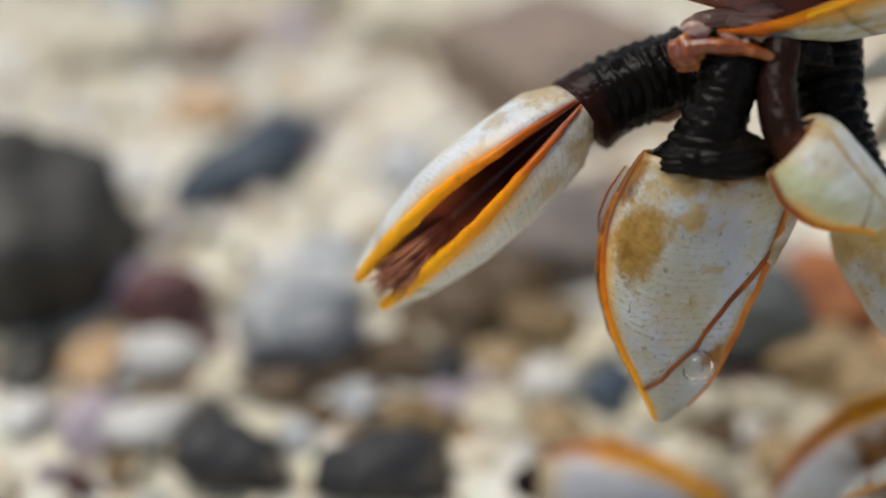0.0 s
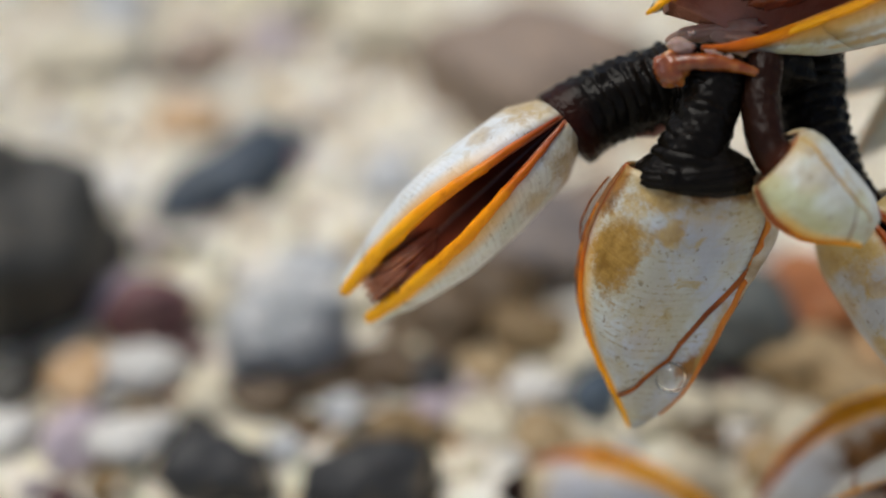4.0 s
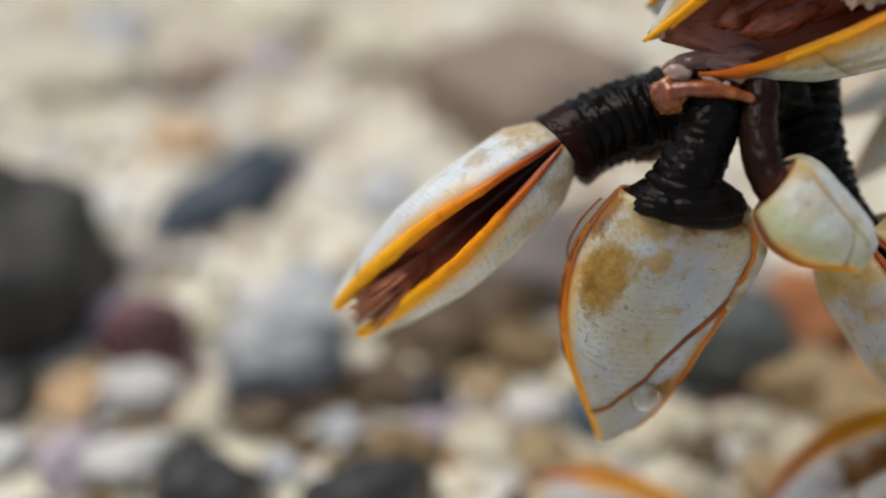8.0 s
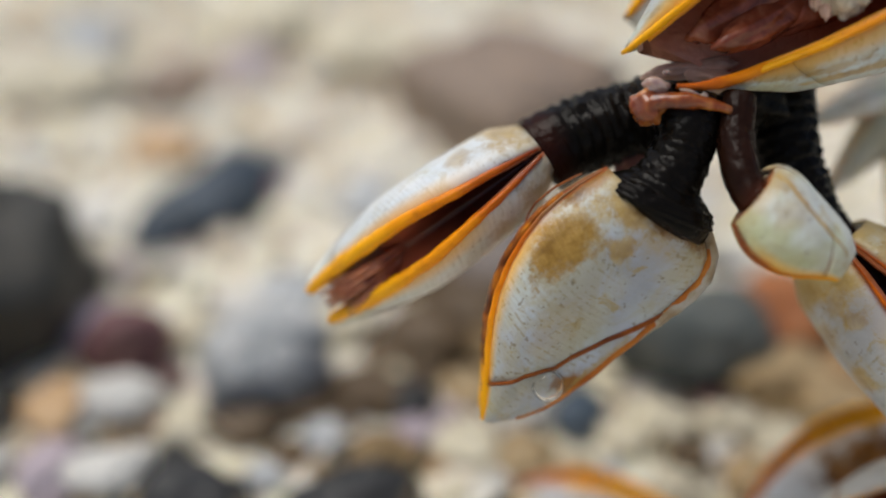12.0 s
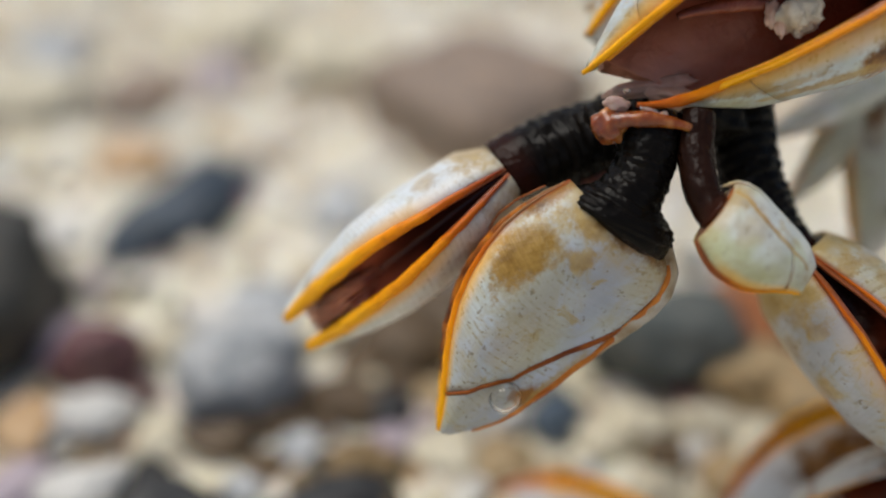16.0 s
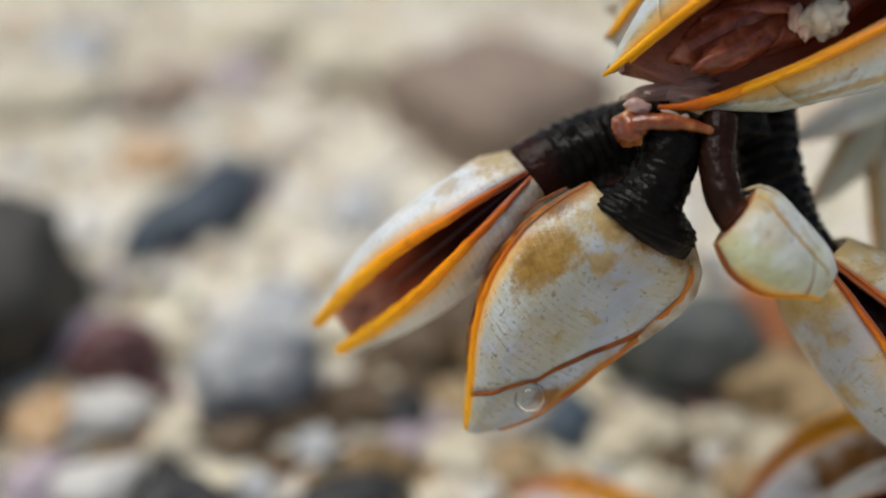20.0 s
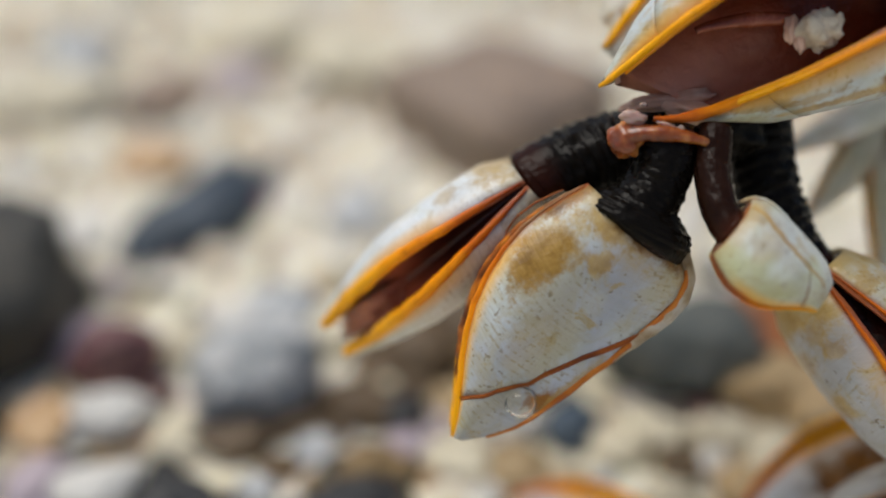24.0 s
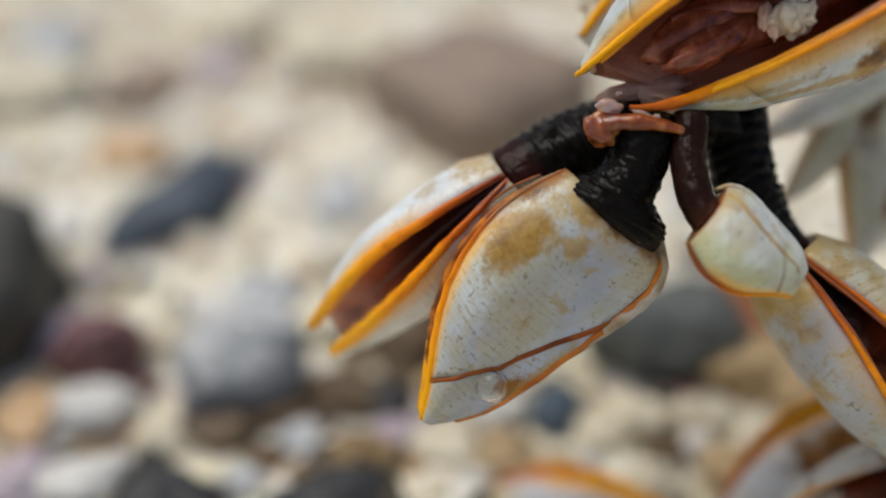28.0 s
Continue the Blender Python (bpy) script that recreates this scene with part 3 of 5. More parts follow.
        v, f, uv = tube(path, rad, 14, rim_flat, (0, 0, 1), lambda s, a: 1 + 0.22 * noise.noise(Vector((22 * s, 1.2 * math.cos(a), 1.2 * math.sin(a) + 5 * side))))
        finish("margin", v, f, rim_mat or ORANGE, mantle, "orange fleshy margin", [(a + warm, b) for a, b in uv])
        if open_body:
            S, R = np.meshgrid(np.linspace(0.30, 0.96, 30), np.linspace(0.005, 0.9, 22), indexing="ij")
            P, UV = head_grid(S, R, side, T * 0.97, L, gape, -0.020 * L)
            v, f, uv = sheet_solid(P, UV, -0.006 * L * side)
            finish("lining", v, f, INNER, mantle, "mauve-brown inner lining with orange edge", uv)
    # keel plate along the back
    uk = np.linspace(-0.05, 0.66, 30)
    path = np.stack([uk * L, np.interp(uk, [-0.05, 0.0], [0.175, 0.215]) * wide * L * (uk < 0) + KEEL(np.maximum(uk, 0)) * wide * L * (uk >= 0), 0 * uk], axis=-1)
    path[:, 1] += (hump * np.interp(uk, [0.0, 0.06, 0.14, 0.3, 0.5], [0.3, 0.9, 1.0, 0.5, 0.0]) - 0.012) * L
    rad = np.interp(uk, [-0.05, 0.0, 0.2, 0.5, 0.66], [0.012, 0.03, 0.034, 0.025, 0.008]) * L
    v, f, uv = tube(path, rad, 16, 1.35, (0, 0, 1), lambda s, a: 1 + 0.05 * math.sin(60 * s))
    finish("carina", v, f, keel_mat or shell, mantle, "", [(a, 0.5 + 0.3 * b) for a, b in uv])
    fronds = []
    rng = random.Random(int(length * 10))
    for k in range(cirri):
        z = (k - (cirri - 1) / 2) / max(cirri - 1, 1)
        n = 26
        s = np.linspace(0, 1, n)
        spread = 0.42 * fan * math.tan(radians(gape)) * L
        deep = rng.random()
        x = (0.46 + 0.06 * deep + (0.40 + 0.06 * (1 - abs(z) * 2) + 0.05 * rng.random()) * s) * L
        y = (0.02 + 0.05 * deep - (0.13 + 0.10 * rng.random()) * np.sin(math.pi * np.clip(s * 0.8, 0, 1))) * L
        sweep = 0.30 + 0.9 * s ** 1.7
        path = np.stack([x, y, z * 1.6 * spread * sweep + 0.22 * spread * np.sin(2.2 * s + 0.4) + 0.003 * L * np.sin(7 * s + k)], axis=-1)
        rad = np.interp(s, [0, 0.5, 1], [0.020, 0.013, 0.004]) * L * (1.2 if cirri < 10 else 1.0)
        v, f, uv = tube(path, rad, 8, 0.8, (0, 0, 1), lambda q, a: 1 + 0.10 * math.sin(170 * q))
        fronds.append(finish("cirrus", v, f, CIRRI, mantle, "brown jointed feeding limb", uv))
    return mantle, fronds


def build_stalk(root, p0, d0, p1, d1, r0, r1, material, rings=11, name="stalk"):
    """A wrinkled stalk from p0 to p1 (millimetres in the thing's space)."""
    path = hermite(p0, d0, p1, d1, rings * 9 + 1) * MM
    s = np.linspace(0, 1, len(path))
    radii = (r0 + (r1 - r0) * s) * MM * (0.97 + np.interp(s, [0, 0.76, 0.86, 1.0], [0, 0, 0.06, 0.10]))

    def knurl(q, a):
        """Even rings broken into small tubercles, smooth towards the collar."""
        f = float(np.interp(q, [0, 0.72, 0.84, 1.0], [1.0, 1.0, 0.4, 0.12]))
        shift = 0.45 * noise.noise(Vector((1.3 * math.cos(a), 1.3 * math.sin(a), 4 * q + r0)))
        ridge = abs(math.sin(math.pi * (rings * q + shift))) ** 0.6
        bead = noise.noise(Vector((7 * math.cos(a), 7 * math.sin(a), 1.5 * rings * q)))
        return 1 + f * (0.075 * (ridge - 0.6) + 0.085 * bead * ridge + 0.05 * noise.noise(Vector((2 * math.cos(a), 2 * math.sin(a), 9 * q))))

    v, f, uv = tube(path, radii, 56, 1.0, (0.2, 0.1, 1), knurl)
    return finish(name, v, f, material, root, "", uv)


def lump_mesh(size, seed, sub=4, amount=0.3):
    bm = bmesh.new()
    bmesh.ops.create_icosphere(bm, subdivisions=sub, radius=1.0)
    verts = []
    for q in bm.verts:
        p = q.co.normalized()
        k = 1 + amount * noise.noise(p * 1.7 + Vector((seed, 0, 0))) + 0.4 * amount * noise.noise(p * 4.5 + Vector((0, seed, 0)))
        verts.append((p.x * k * size[0] * MM, p.y * k * size[1] * MM, p.z * k * size[2] * MM))
    faces = [tuple(q.index for q in face.verts) for face in bm.faces]
    bm.free()
    return verts, faces


def orient(u, o):
    """Axes of a head from the way to its tip and the way its free margin faces."""
    x = Vector(u).normalized()
    y = -Vector(o)
    y = (y - x * y.dot(x)).normalized()
    z = x.cross(y)
    return Matrix((x, y, z)).transposed().to_4x4()


# ---- the clump's own space: millimetres to the right, up and towards the viewer ----
CLUMP = pose(0, 0, EYE, 55, 0, 0) @ Matrix.Translation((0, 0, -0.110))
PX = 0.0746


def at(x, y, z=0.0):
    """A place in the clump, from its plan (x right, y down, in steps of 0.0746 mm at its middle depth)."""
    k = PX * (110 - z) / 110
    return Vector(((x - 784) * k, (441 - y) * k, z))


# seconds, drift to the right and up in millimetres
DRIFT = [
    (0, -0.27, 4.91), (0.5, -0.18, 4.91), (1, -0.34, 4.9), (1.5, -0.22, 4.68), (2, -0.01, 4.63), (2.5, -0.07, 3.86),
    (3, -0.14, 3.8), (3.5, 0.06, 3.85), (5.5, 0.41, 3.5), (6, 0.17, 2.91), (6.5, 0.27, 3.1), (7, 0.21, 2.8),
    (7.5, 0.67, 2.94), (8, 0.59, 2.83), (8.5, 0.22, 2.52), (9, 0.22, 2.31), (9.5, 0.66, 2.57), (10, 0.49, 1.99),
    (10.5, 0.73, 2.16), (11, 0.41, 1.44), (11.5, 0.38, 1.23), (12, 0.64, 1.64), (12.5, 0.65, 1.35), (14.5, 0.42, 0.24),
    (15, 0.14, 0.09), (15.5, 0.02, 0.23), (16, -0.33, -0.28), (16.5, -0.05, 0.03), (17, 0, 0), (17.5, -0.02, 0.06),
    (18, -0.22, 0.12), (18.5, -0.25, 0.25), (19, -0.13, 0.06), (19.5, -0.28, 0.01), (20, -0.13, -0.12), (20.5, -0.14, -0.2),
    (21, -0.1, -0.07), (21.5, -0.32, -0.31), (23.5, -0.9, -0.86), (24, -0.65, -1.13), (24.5, -1.09, -1.31), (25, -1.41, -1.5),
    (25.5, -1.45, -1.6), (26, -1.57, -1.96), (26.5, -1.6, -1.8), (27, -1.49, -1.74), (27.5, -1.59, -1.76), (28, -1.33, -1.63)]
# seconds, place and turn of the left head
LEFT = [
    (0, 10.27, 9.6, -7.61, -89.5, 4, 224.3), (0.5, 10.27, 9.59, -7.6, -89.3, 4.1, 224.7), (1, 10.4, 9.33, -7.53, -89.4, 3.5, 225), (1.5, 10.42, 9.4, -7.54, -89.8, 4, 225.2), (2, 10.36, 9.41, -7.5, -90, 4.4, 225.3), (2.5, 10.32, 9.49, -7.49, -90.2, 4.6, 225.1),
    (3, 10.12, 9.74, -7.47, -90.3, 4.8, 224.2), (3.5, 9.95, 9.86, -7.41, -90.4, 5, 223.7), (5.5, 10.23, 9.85, -7, -90.3, 6, 223.7), (6, 10.23, 9.84, -6.92, -90.4, 6.2, 223.7), (6.5, 9.94, 10.09, -6.87, -91, 5.9, 222.5), (7, 9.67, 10.36, -6.84, -91.5, 5.5, 221.7),
    (7.5, 9.79, 10.31, -6.9, -92.2, 5.8, 221.7), (8, 9.74, 10.32, -7.01, -92.6, 6.2, 221.7), (8.5, 9.93, 10.44, -7.22, -93.2, 6.9, 221.3), (9, 10.08, 10.87, -7.4, -93.9, 7.7, 219.7), (9.5, 10.2, 10.96, -7.56, -94.3, 8.1, 218.9), (10, 10.32, 11.07, -7.69, -94.3, 8.5, 218.4),
    (10.5, 10.36, 11.12, -7.81, -94.2, 8.7, 217.8), (11, 10.09, 11.39, -7.87, -94.6, 8, 216.7), (11.5, 9.75, 11.57, -7.93, -95.1, 7.9, 215.6), (12, 9.96, 11.43, -8, -94.8, 8.1, 216.1), (12.5, 10.14, 11.43, -8.07, -94.4, 8.4, 216.4), (14.5, 10.33, 11.01, -8.15, -92.7, 9.6, 217.4),
    (15, 10.56, 10.98, -8.22, -92.1, 9.9, 218.2), (15.5, 10.68, 10.87, -8.27, -91.9, 9.9, 218.5), (16, 10.5, 11.17, -8.35, -92.1, 9.7, 217.3), (16.5, 10.36, 11.3, -8.4, -92.3, 9.6, 216.8), (17, 10.52, 11.29, -8.44, -92.4, 10.2, 217.2), (17.5, 10.74, 11.24, -8.49, -92.1, 11, 217.8),
    (18, 11.09, 11.12, -8.52, -91.5, 11.3, 218.6), (18.5, 11.17, 11.01, -8.55, -90.7, 11.1, 219.1), (19, 11.32, 10.92, -8.59, -90.1, 11.3, 219.7), (19.5, 11.46, 10.81, -8.57, -89.9, 11.4, 219.9), (20, 11.27, 10.95, -8.56, -90.1, 11.5, 219.2), (20.5, 11.09, 11.25, -8.54, -90.7, 11.6, 217.9),
    (21, 11.09, 11.4, -8.52, -91.2, 12, 217.4), (21.5, 11.51, 11.32, -8.5, -90.7, 12.9, 218), (23.5, 12.15, 11.08, -8.38, -89.4, 16, 219.5), (24, 11.97, 11.41, -8.36, -89.2, 16.5, 219), (24.5, 11.83, 11.51, -8.34, -88.9, 16.8, 218.6), (25, 12.09, 11.48, -8.35, -88.3, 17, 218.6),
    (25.5, 12.23, 11.28, -8.33, -87.7, 16.8, 218.7), (26, 12.17, 11.18, -8.31, -87, 16.4, 218.5), (26.5, 12.36, 11.02, -8.31, -86.2, 17, 218.8), (27, 12.55, 10.82, -8.3, -85.3, 17.2, 219.3), (27.5, 12.65, 10.77, -8.28, -84.5, 17, 219.7), (28, 12.68, 10.55, -8.25, -83.9, 16.5, 219.9)]
# seconds, place and turn of the hanging head
HANGING = [
    (0, 25.54, 3.05, 2.19, 2, 15.9, 268.2), (0.5, 25.47, 3.01, 2.28, 2.5, 16.5, 268), (1, 25.57, 3.12, 2.46, 2.7, 16.7, 268.5), (1.5, 25.46, 3.27, 2.58, 3.2, 17.7, 268.6), (2, 25.36, 3.08, 2.67, 4.4, 17.5, 267.9), (2.5, 25.27, 3.05, 2.71, 4.7, 17.4, 267.2),
    (3, 25.3, 3.03, 2.73, 5.4, 18, 267.3), (3.5, 25.09, 2.99, 2.76, 5.6, 18.6, 266.6), (5.5, 24.7, 2.77, 2.75, 4.7, 20.6, 264.5), (6, 24.66, 2.78, 2.74, 4.8, 20.6, 263.9), (6.5, 24.56, 2.76, 2.65, 3.9, 21.6, 262.3), (7, 24.52, 2.74, 2.53, 3.1, 21.4, 261.6),
    (7.5, 24.6, 2.72, 2.42, 1.9, 21.7, 262.1), (8, 24.25, 2.6, 2.41, 0.8, 22.7, 260.2), (8.5, 24.33, 2.66, 2.37, 0.8, 23, 259.8), (9, 24.29, 2.69, 2.33, 0.2, 23.8, 258.6), (9.5, 24.28, 2.94, 2.28, -1, 24.2, 255.5), (10, 24.19, 3.34, 2.19, -4.5, 20.9, 247.8),
    (10.5, 23.92, 3.71, 2.11, -6.4, 18.1, 241.8), (11, 23.82, 3.93, 2.03, -7.5, 15.3, 239.1), (11.5, 23.66, 3.91, 2.04, -7.8, 13.8, 236.8), (12, 23.71, 3.84, 2.06, -7.7, 11.9, 235.6), (12.5, 23.61, 4.05, 2.05, -8.5, 11.8, 234.4), (14.5, 23.19, 3.72, 2.43, -6.8, 9, 232),
    (15, 23.19, 4.02, 2.3, -7, 10.7, 232.2), (15.5, 23.3, 4.11, 2.23, -6.2, 10.3, 232.4), (16, 23.45, 4.22, 2.11, -5.5, 10.5, 232.5), (16.5, 23.58, 4.29, 1.98, -5.2, 11.4, 233.2), (17, 23.6, 4.25, 1.92, -5.2, 11.6, 233.4), (17.5, 23.63, 4.29, 1.84, -5.1, 12.2, 233.6),
    (18, 23.82, 4.38, 1.73, -5.2, 13, 234.1), (18.5, 23.79, 4.36, 1.69, -5, 13.1, 234.2), (19, 23.87, 4.48, 1.65, -5.2, 13.4, 234.4), (19.5, 23.83, 4.39, 1.64, -4, 12.3, 234.5), (20, 23.85, 4.54, 1.61, -4.1, 13, 234.7), (20.5, 24.03, 4.53, 1.62, -2.7, 12.2, 235.8),
    (21, 24.05, 4.73, 1.57, -2.9, 12.8, 235.6), (21.5, 24.1, 4.85, 1.51, -3.4, 13, 235.1), (23.5, 23.84, 5.33, 1.48, -5.4, 9.2, 232.6), (24, 23.87, 5.46, 1.54, -5.2, 7.7, 232.6), (24.5, 23.81, 5.45, 1.59, -5.2, 6.6, 231.9), (25, 23.8, 5.55, 1.69, -4.6, 6.7, 231.7),
    (25.5, 23.77, 5.5, 1.77, -5.1, 6.5, 231), (26, 23.62, 5.46, 1.77, -5.4, 6.8, 229.8), (26.5, 23.57, 5.46, 1.79, -5.1, 5.6, 229.9), (27, 23.66, 5.61, 1.76, -5.1, 5.6, 230), (27.5, 23.7, 5.67, 1.78, -4.4, 5, 230.2), (28, 23.67, 5.71, 1.75, -5.3, 4.8, 229.8)]

# seconds, how far the feeding limbs are drawn back
FEEDING = [(0, 0.0), (2, 0.1), (3.5, 0.0), (5.5, 0.9), (6.0, 0.9), (6.5, 0.3), (7.0, 0.0), (8.0, 0.0), (8.5, 0.7), (9.0, 1.0), (10.5, 1.0), (11.0, 0.2), (11.5, 0.0),
           (12.5, 0.1), (14.5, 0.8), (15.0, 1.0), (15.5, 0.8), (16.0, 0.2), (16.5, 0.0), (18.0, 0.1), (18.5, 0.7), (19.0, 1.0), (20.0, 1.0), (20.5, 0.2), (21.0, 0.0),
           (21.5, 0.1), (23.5, 1.0), (24.0, 0.1), (24.5, 0.0), (26.0, 0.1), (26.5, 0.7), (27.0, 0.9), (28.0, 1.0)]

# seconds, how far the flesh of the open one is drawn back
BODY = [(0, 0.3), (7, 0.3), (9, 0.0), (12.5, 0.0), (14.5, 0.6), (15.0, 0.9), (15.5, 1.0), (16.5, 1.0), (17.0, 0.4), (17.5, 0.1), (18.5, 0.0), (21.5, 0.0), (23.5, 0.9), (24.0, 1.0), (24.5, 0.7), (25.0, 0.3), (26.0, 0.0), (28, 0.0)]

carried = []        # (thing, place in the clump)


def barnacle(base, label, group="barnacles of the clump"):
    ob = new("goose_barnacle")
    ob.empty_display_size = 0.005
    tagged(ob, label, "barnacle", group)
    ob.matrix_basis = CLUMP @ Matrix.Translation(base * MM)
    return ob


def rel(p, base):
    return tuple(p - base)


def head_at(joint, base, u, o):
    return Matrix.Translation((joint - base) * MM) @ orient(u, o)


def whole(base, joint, tip, o, thick, gape, shell, label, stalk=None, cirri=0, open_body=True, r0=5.0, r1=5.2, stalk_mat=None, lead=None, rings=16, moving=True,
          wide=1.0, slide=0.0, bend=1.0, splay=0.6, rim=1.0, tip_gap=0.62, fill=(0.06, 0.22, 0.42, 0.80), seam=1.0, rim_flat=0.6, keel_seam=1.0, skin=None, fan=1.0, blunt=0.0, warm=0.0, seam_mat=None, seam_r=0.955, split_seam=True, broad=0.0, trough=0.0):
    """A barnacle with a stalk from base to joint and a head from joint to tip, all places in the clump."""
    ob = barnacle(base, label, "barnacles lying on the beach" if not moving else "barnacles of the clump")
    length = (tip - joint).length
    u = (tip - joint).normalized()
    mantle, fronds = build_head(ob, length, thick, gape, shell, head_at(joint, base, u, o), cirri, open_body, wide=wide, slide=slide, splay=splay, rim=rim, tip_gap=tip_gap, fill=fill, seam=seam, rim_flat=rim_flat, keel_seam=keel_seam, skin=skin, fan=fan, blunt=blunt, warm=warm, seam_mat=seam_mat, seam_r=seam_r, split_seam=split_seam, tip=broad, trough=trough)
    d1 = u * (joint - base).length * bend
    d0 = Vector(lead) * (joint - base).length if lead else d1
    end = joint + u * 0.8
    build_stalk(ob, (0, 0, 0), d0, rel(end, base), d1, r0, r1, stalk_mat or STALK, rings)
    # flared collar where the stalk meets the plates
    m = head_at(joint, base, u, o)
    v, f, uv = tube([(x * length * MM, 0, 0) for x in (-0.035, -0.02, 0.0, 0.02, 0.035)], [r1 * MM * k for k in (0.95, 1.06, 1.10, 1.05, 0.9)], 32, 1.0, (0, 0, 1))
    c = finish("collar", v, f, stalk_mat or STALK, ob, "wet red-brown collar", [(1.0, b) for a, b in uv])
    c.matrix_basis = m
    if moving:
        carried.append((ob, base))
    return ob, mantle, fronds


# left barnacle, agape towards the viewer
left_base = at(1138, 232, -9)
left_joint = at(904, 303, -8)
left, left_mantle, left_fronds = whole(left_base, left_joint, at(522, 607, -8), (0.08, 0.02, 1), 6.2, 6.6, SHELL_LEFT,
                                       "white goose barnacle gaping with orange margins on a black wrinkled stalk", cirri=40,
                                       r0=5.9, r1=5.6, lead=(-0.95, -0.05, 0.1), rings=13, rim=1.25, rim_flat=1.0, warm=0.18, tip_gap=0.95,
                                       fill=(0.0, 0.03, 0.05, 0.06), fan=1.65, blunt=1.0, seam=0.35, trough=0.115)

# upper barnacle, wide open
upper, upper_mantle, upper_fronds = whole(at(1800, -330, -14), at(1641, -139, -6), at(1088, 187, 3), (-0.05, -0.08, 1), 11.5, 14.0, SHELL_UPPER,
                                          "large goose barnacle wide open with bright orange margins and dark flesh", cirri=0, r0=5.0, r1=6.0, slide=-9.0, splay=0.35, tip_gap=0.95, fill=(0.10, 0.40, 0.52, 0.66), rim=0.68, seam=0.03, blunt=-0.5)

upper_folds = []
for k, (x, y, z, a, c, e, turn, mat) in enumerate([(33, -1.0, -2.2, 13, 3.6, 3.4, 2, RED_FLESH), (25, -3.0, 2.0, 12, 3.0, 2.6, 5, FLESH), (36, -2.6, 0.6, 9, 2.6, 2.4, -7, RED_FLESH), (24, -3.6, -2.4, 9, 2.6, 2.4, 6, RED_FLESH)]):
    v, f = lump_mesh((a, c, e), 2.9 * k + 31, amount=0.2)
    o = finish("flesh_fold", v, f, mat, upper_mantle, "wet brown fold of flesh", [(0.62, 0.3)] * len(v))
    o.matrix_basis = pose(x * MM, y * MM, z * MM, 0, 0, turn)
    upper_folds.append((o, (x, y, z, turn)))

# small closed barnacle on a thin red stalk
small, small_mantle, _ = whole(at(1250, 205, 3), at(1277, 380, 7), at(1445, 500, 8), (-0.47, -0.88, 0.30), 4.2, 0.0, SHELL_SMALL,
                               "small closed greenish-white goose barnacle on a thin red stalk", open_body=False, r0=2.4, r1=2.2, stalk_mat=STALK_RED,
                               lead=(-0.25, -1.2, 0.2), rings=4, wide=1.58, bend=0.7, rim=0.5, seam=1.0, keel_seam=2.2, seam_mat=SEAM_TAN, seam_r=0.64, split_seam=False, broad=0.13)

# right barnacle behind the small one
right, right_mantle, right_fronds = whole(at(1322, 185, -10), at(1404, 455, -9), at(1742, 838, -6), (-0.06, -0.05, 1.0), 8.0, 7.0, SHELL_RIGHT,
                                          "grey-white striped goose barnacle gaping on a black stalk", cirri=5, r0=4.9, r1=4.2, lead=(0.0, -1.35, 0), bend=0.5, rim=1.1, blunt=0.6, seam=0.4, warm=0.2)

# barnacles further back in the clump
whole(at(1760, 50, -34), at(1650, 104, -30), at(1362, 256, -26), (0.3, -0.95, 0.2), 3.6, 0.0, SHELL_DIM, "pale goose barnacle at the back of the clump",
      open_body=False, rim=0.08, seam=0.3, keel_seam=2.0, skin=SHELL_DIM, wide=0.42)
whole(at(1830, -120, -40), at(1680, 70, -34), at(1535, 472, -30), (-0.9, -0.3, 0.3), 5.0, 0.0, SHELL_BACK, "pale brown-stained goose barnacle hanging at the back",
      open_body=False, rim=0.25, seam=0.05, skin=SHELL_BACK)
whole(at(1680, 60, -38), at(1580, 172, -32), at(1410, 360, -29), (-0.75, 0.3, 0.6), 3.4, 0.0, SHELL_DULL, "dull grey-tan goose barnacle with a brown edge at the back",
      open_body=False, rim=0.2, seam=0.05, skin=SHELL_DULL, wide=0.72)
whole(at(1400, -200, -26), at(1270, -130, -20), at(1068, 84, -12), (-0.2, -0.1, 1.0), 4.0, 6.0, SHELL_UPPER, "goose barnacle with yellow margin behind the open one",
      open_body=False, rim=1.6, warm=0.6, skin=SHELL_DIM)
whole(at(1420, -230, -32), at(1300, -160, -28), at(1050, 20, -24), (-0.5, -0.7, 0.5), 4.5, 0.0, SHELL_BACK, "brown-stained white goose barnacle above the open one",
      open_body=False, rim=0.3, seam=0.05, skin=SHELL_BACK, wide=1.2)

# barnacles that lie on the beach below
whole(at(830, 960, -68), at(876, 932, -66), at(1200, 948, -62), (0.05, 0.93, 0.35), 8.0, 2.0, SHELL, "pale goose barnacle lying on the pebbles with orange margin",
      open_body=False, moving=False, rim=1.6, warm=0.3)
whole(at(1285, 1050, -52), at(1335, 995, -50), at(1705, 720, -48), (-0.6, 0.72, 0.35), 6.0, 2.0, SHELL_STAINED, "goose barnacle with a large brown stain lying on the beach",
      open_body=False, moving=False, wide=1.3, warm=0.4)
whole(at(1850, 796, -24), at(1725, 846, -22), at(1408, 944, -20), (-0.1, 0.5, 0.9), 6.0, 7.0, SHELL_BACK, "gaping goose barnacle lying low with dark flesh", cirri=0, moving=False, rim=0.15)

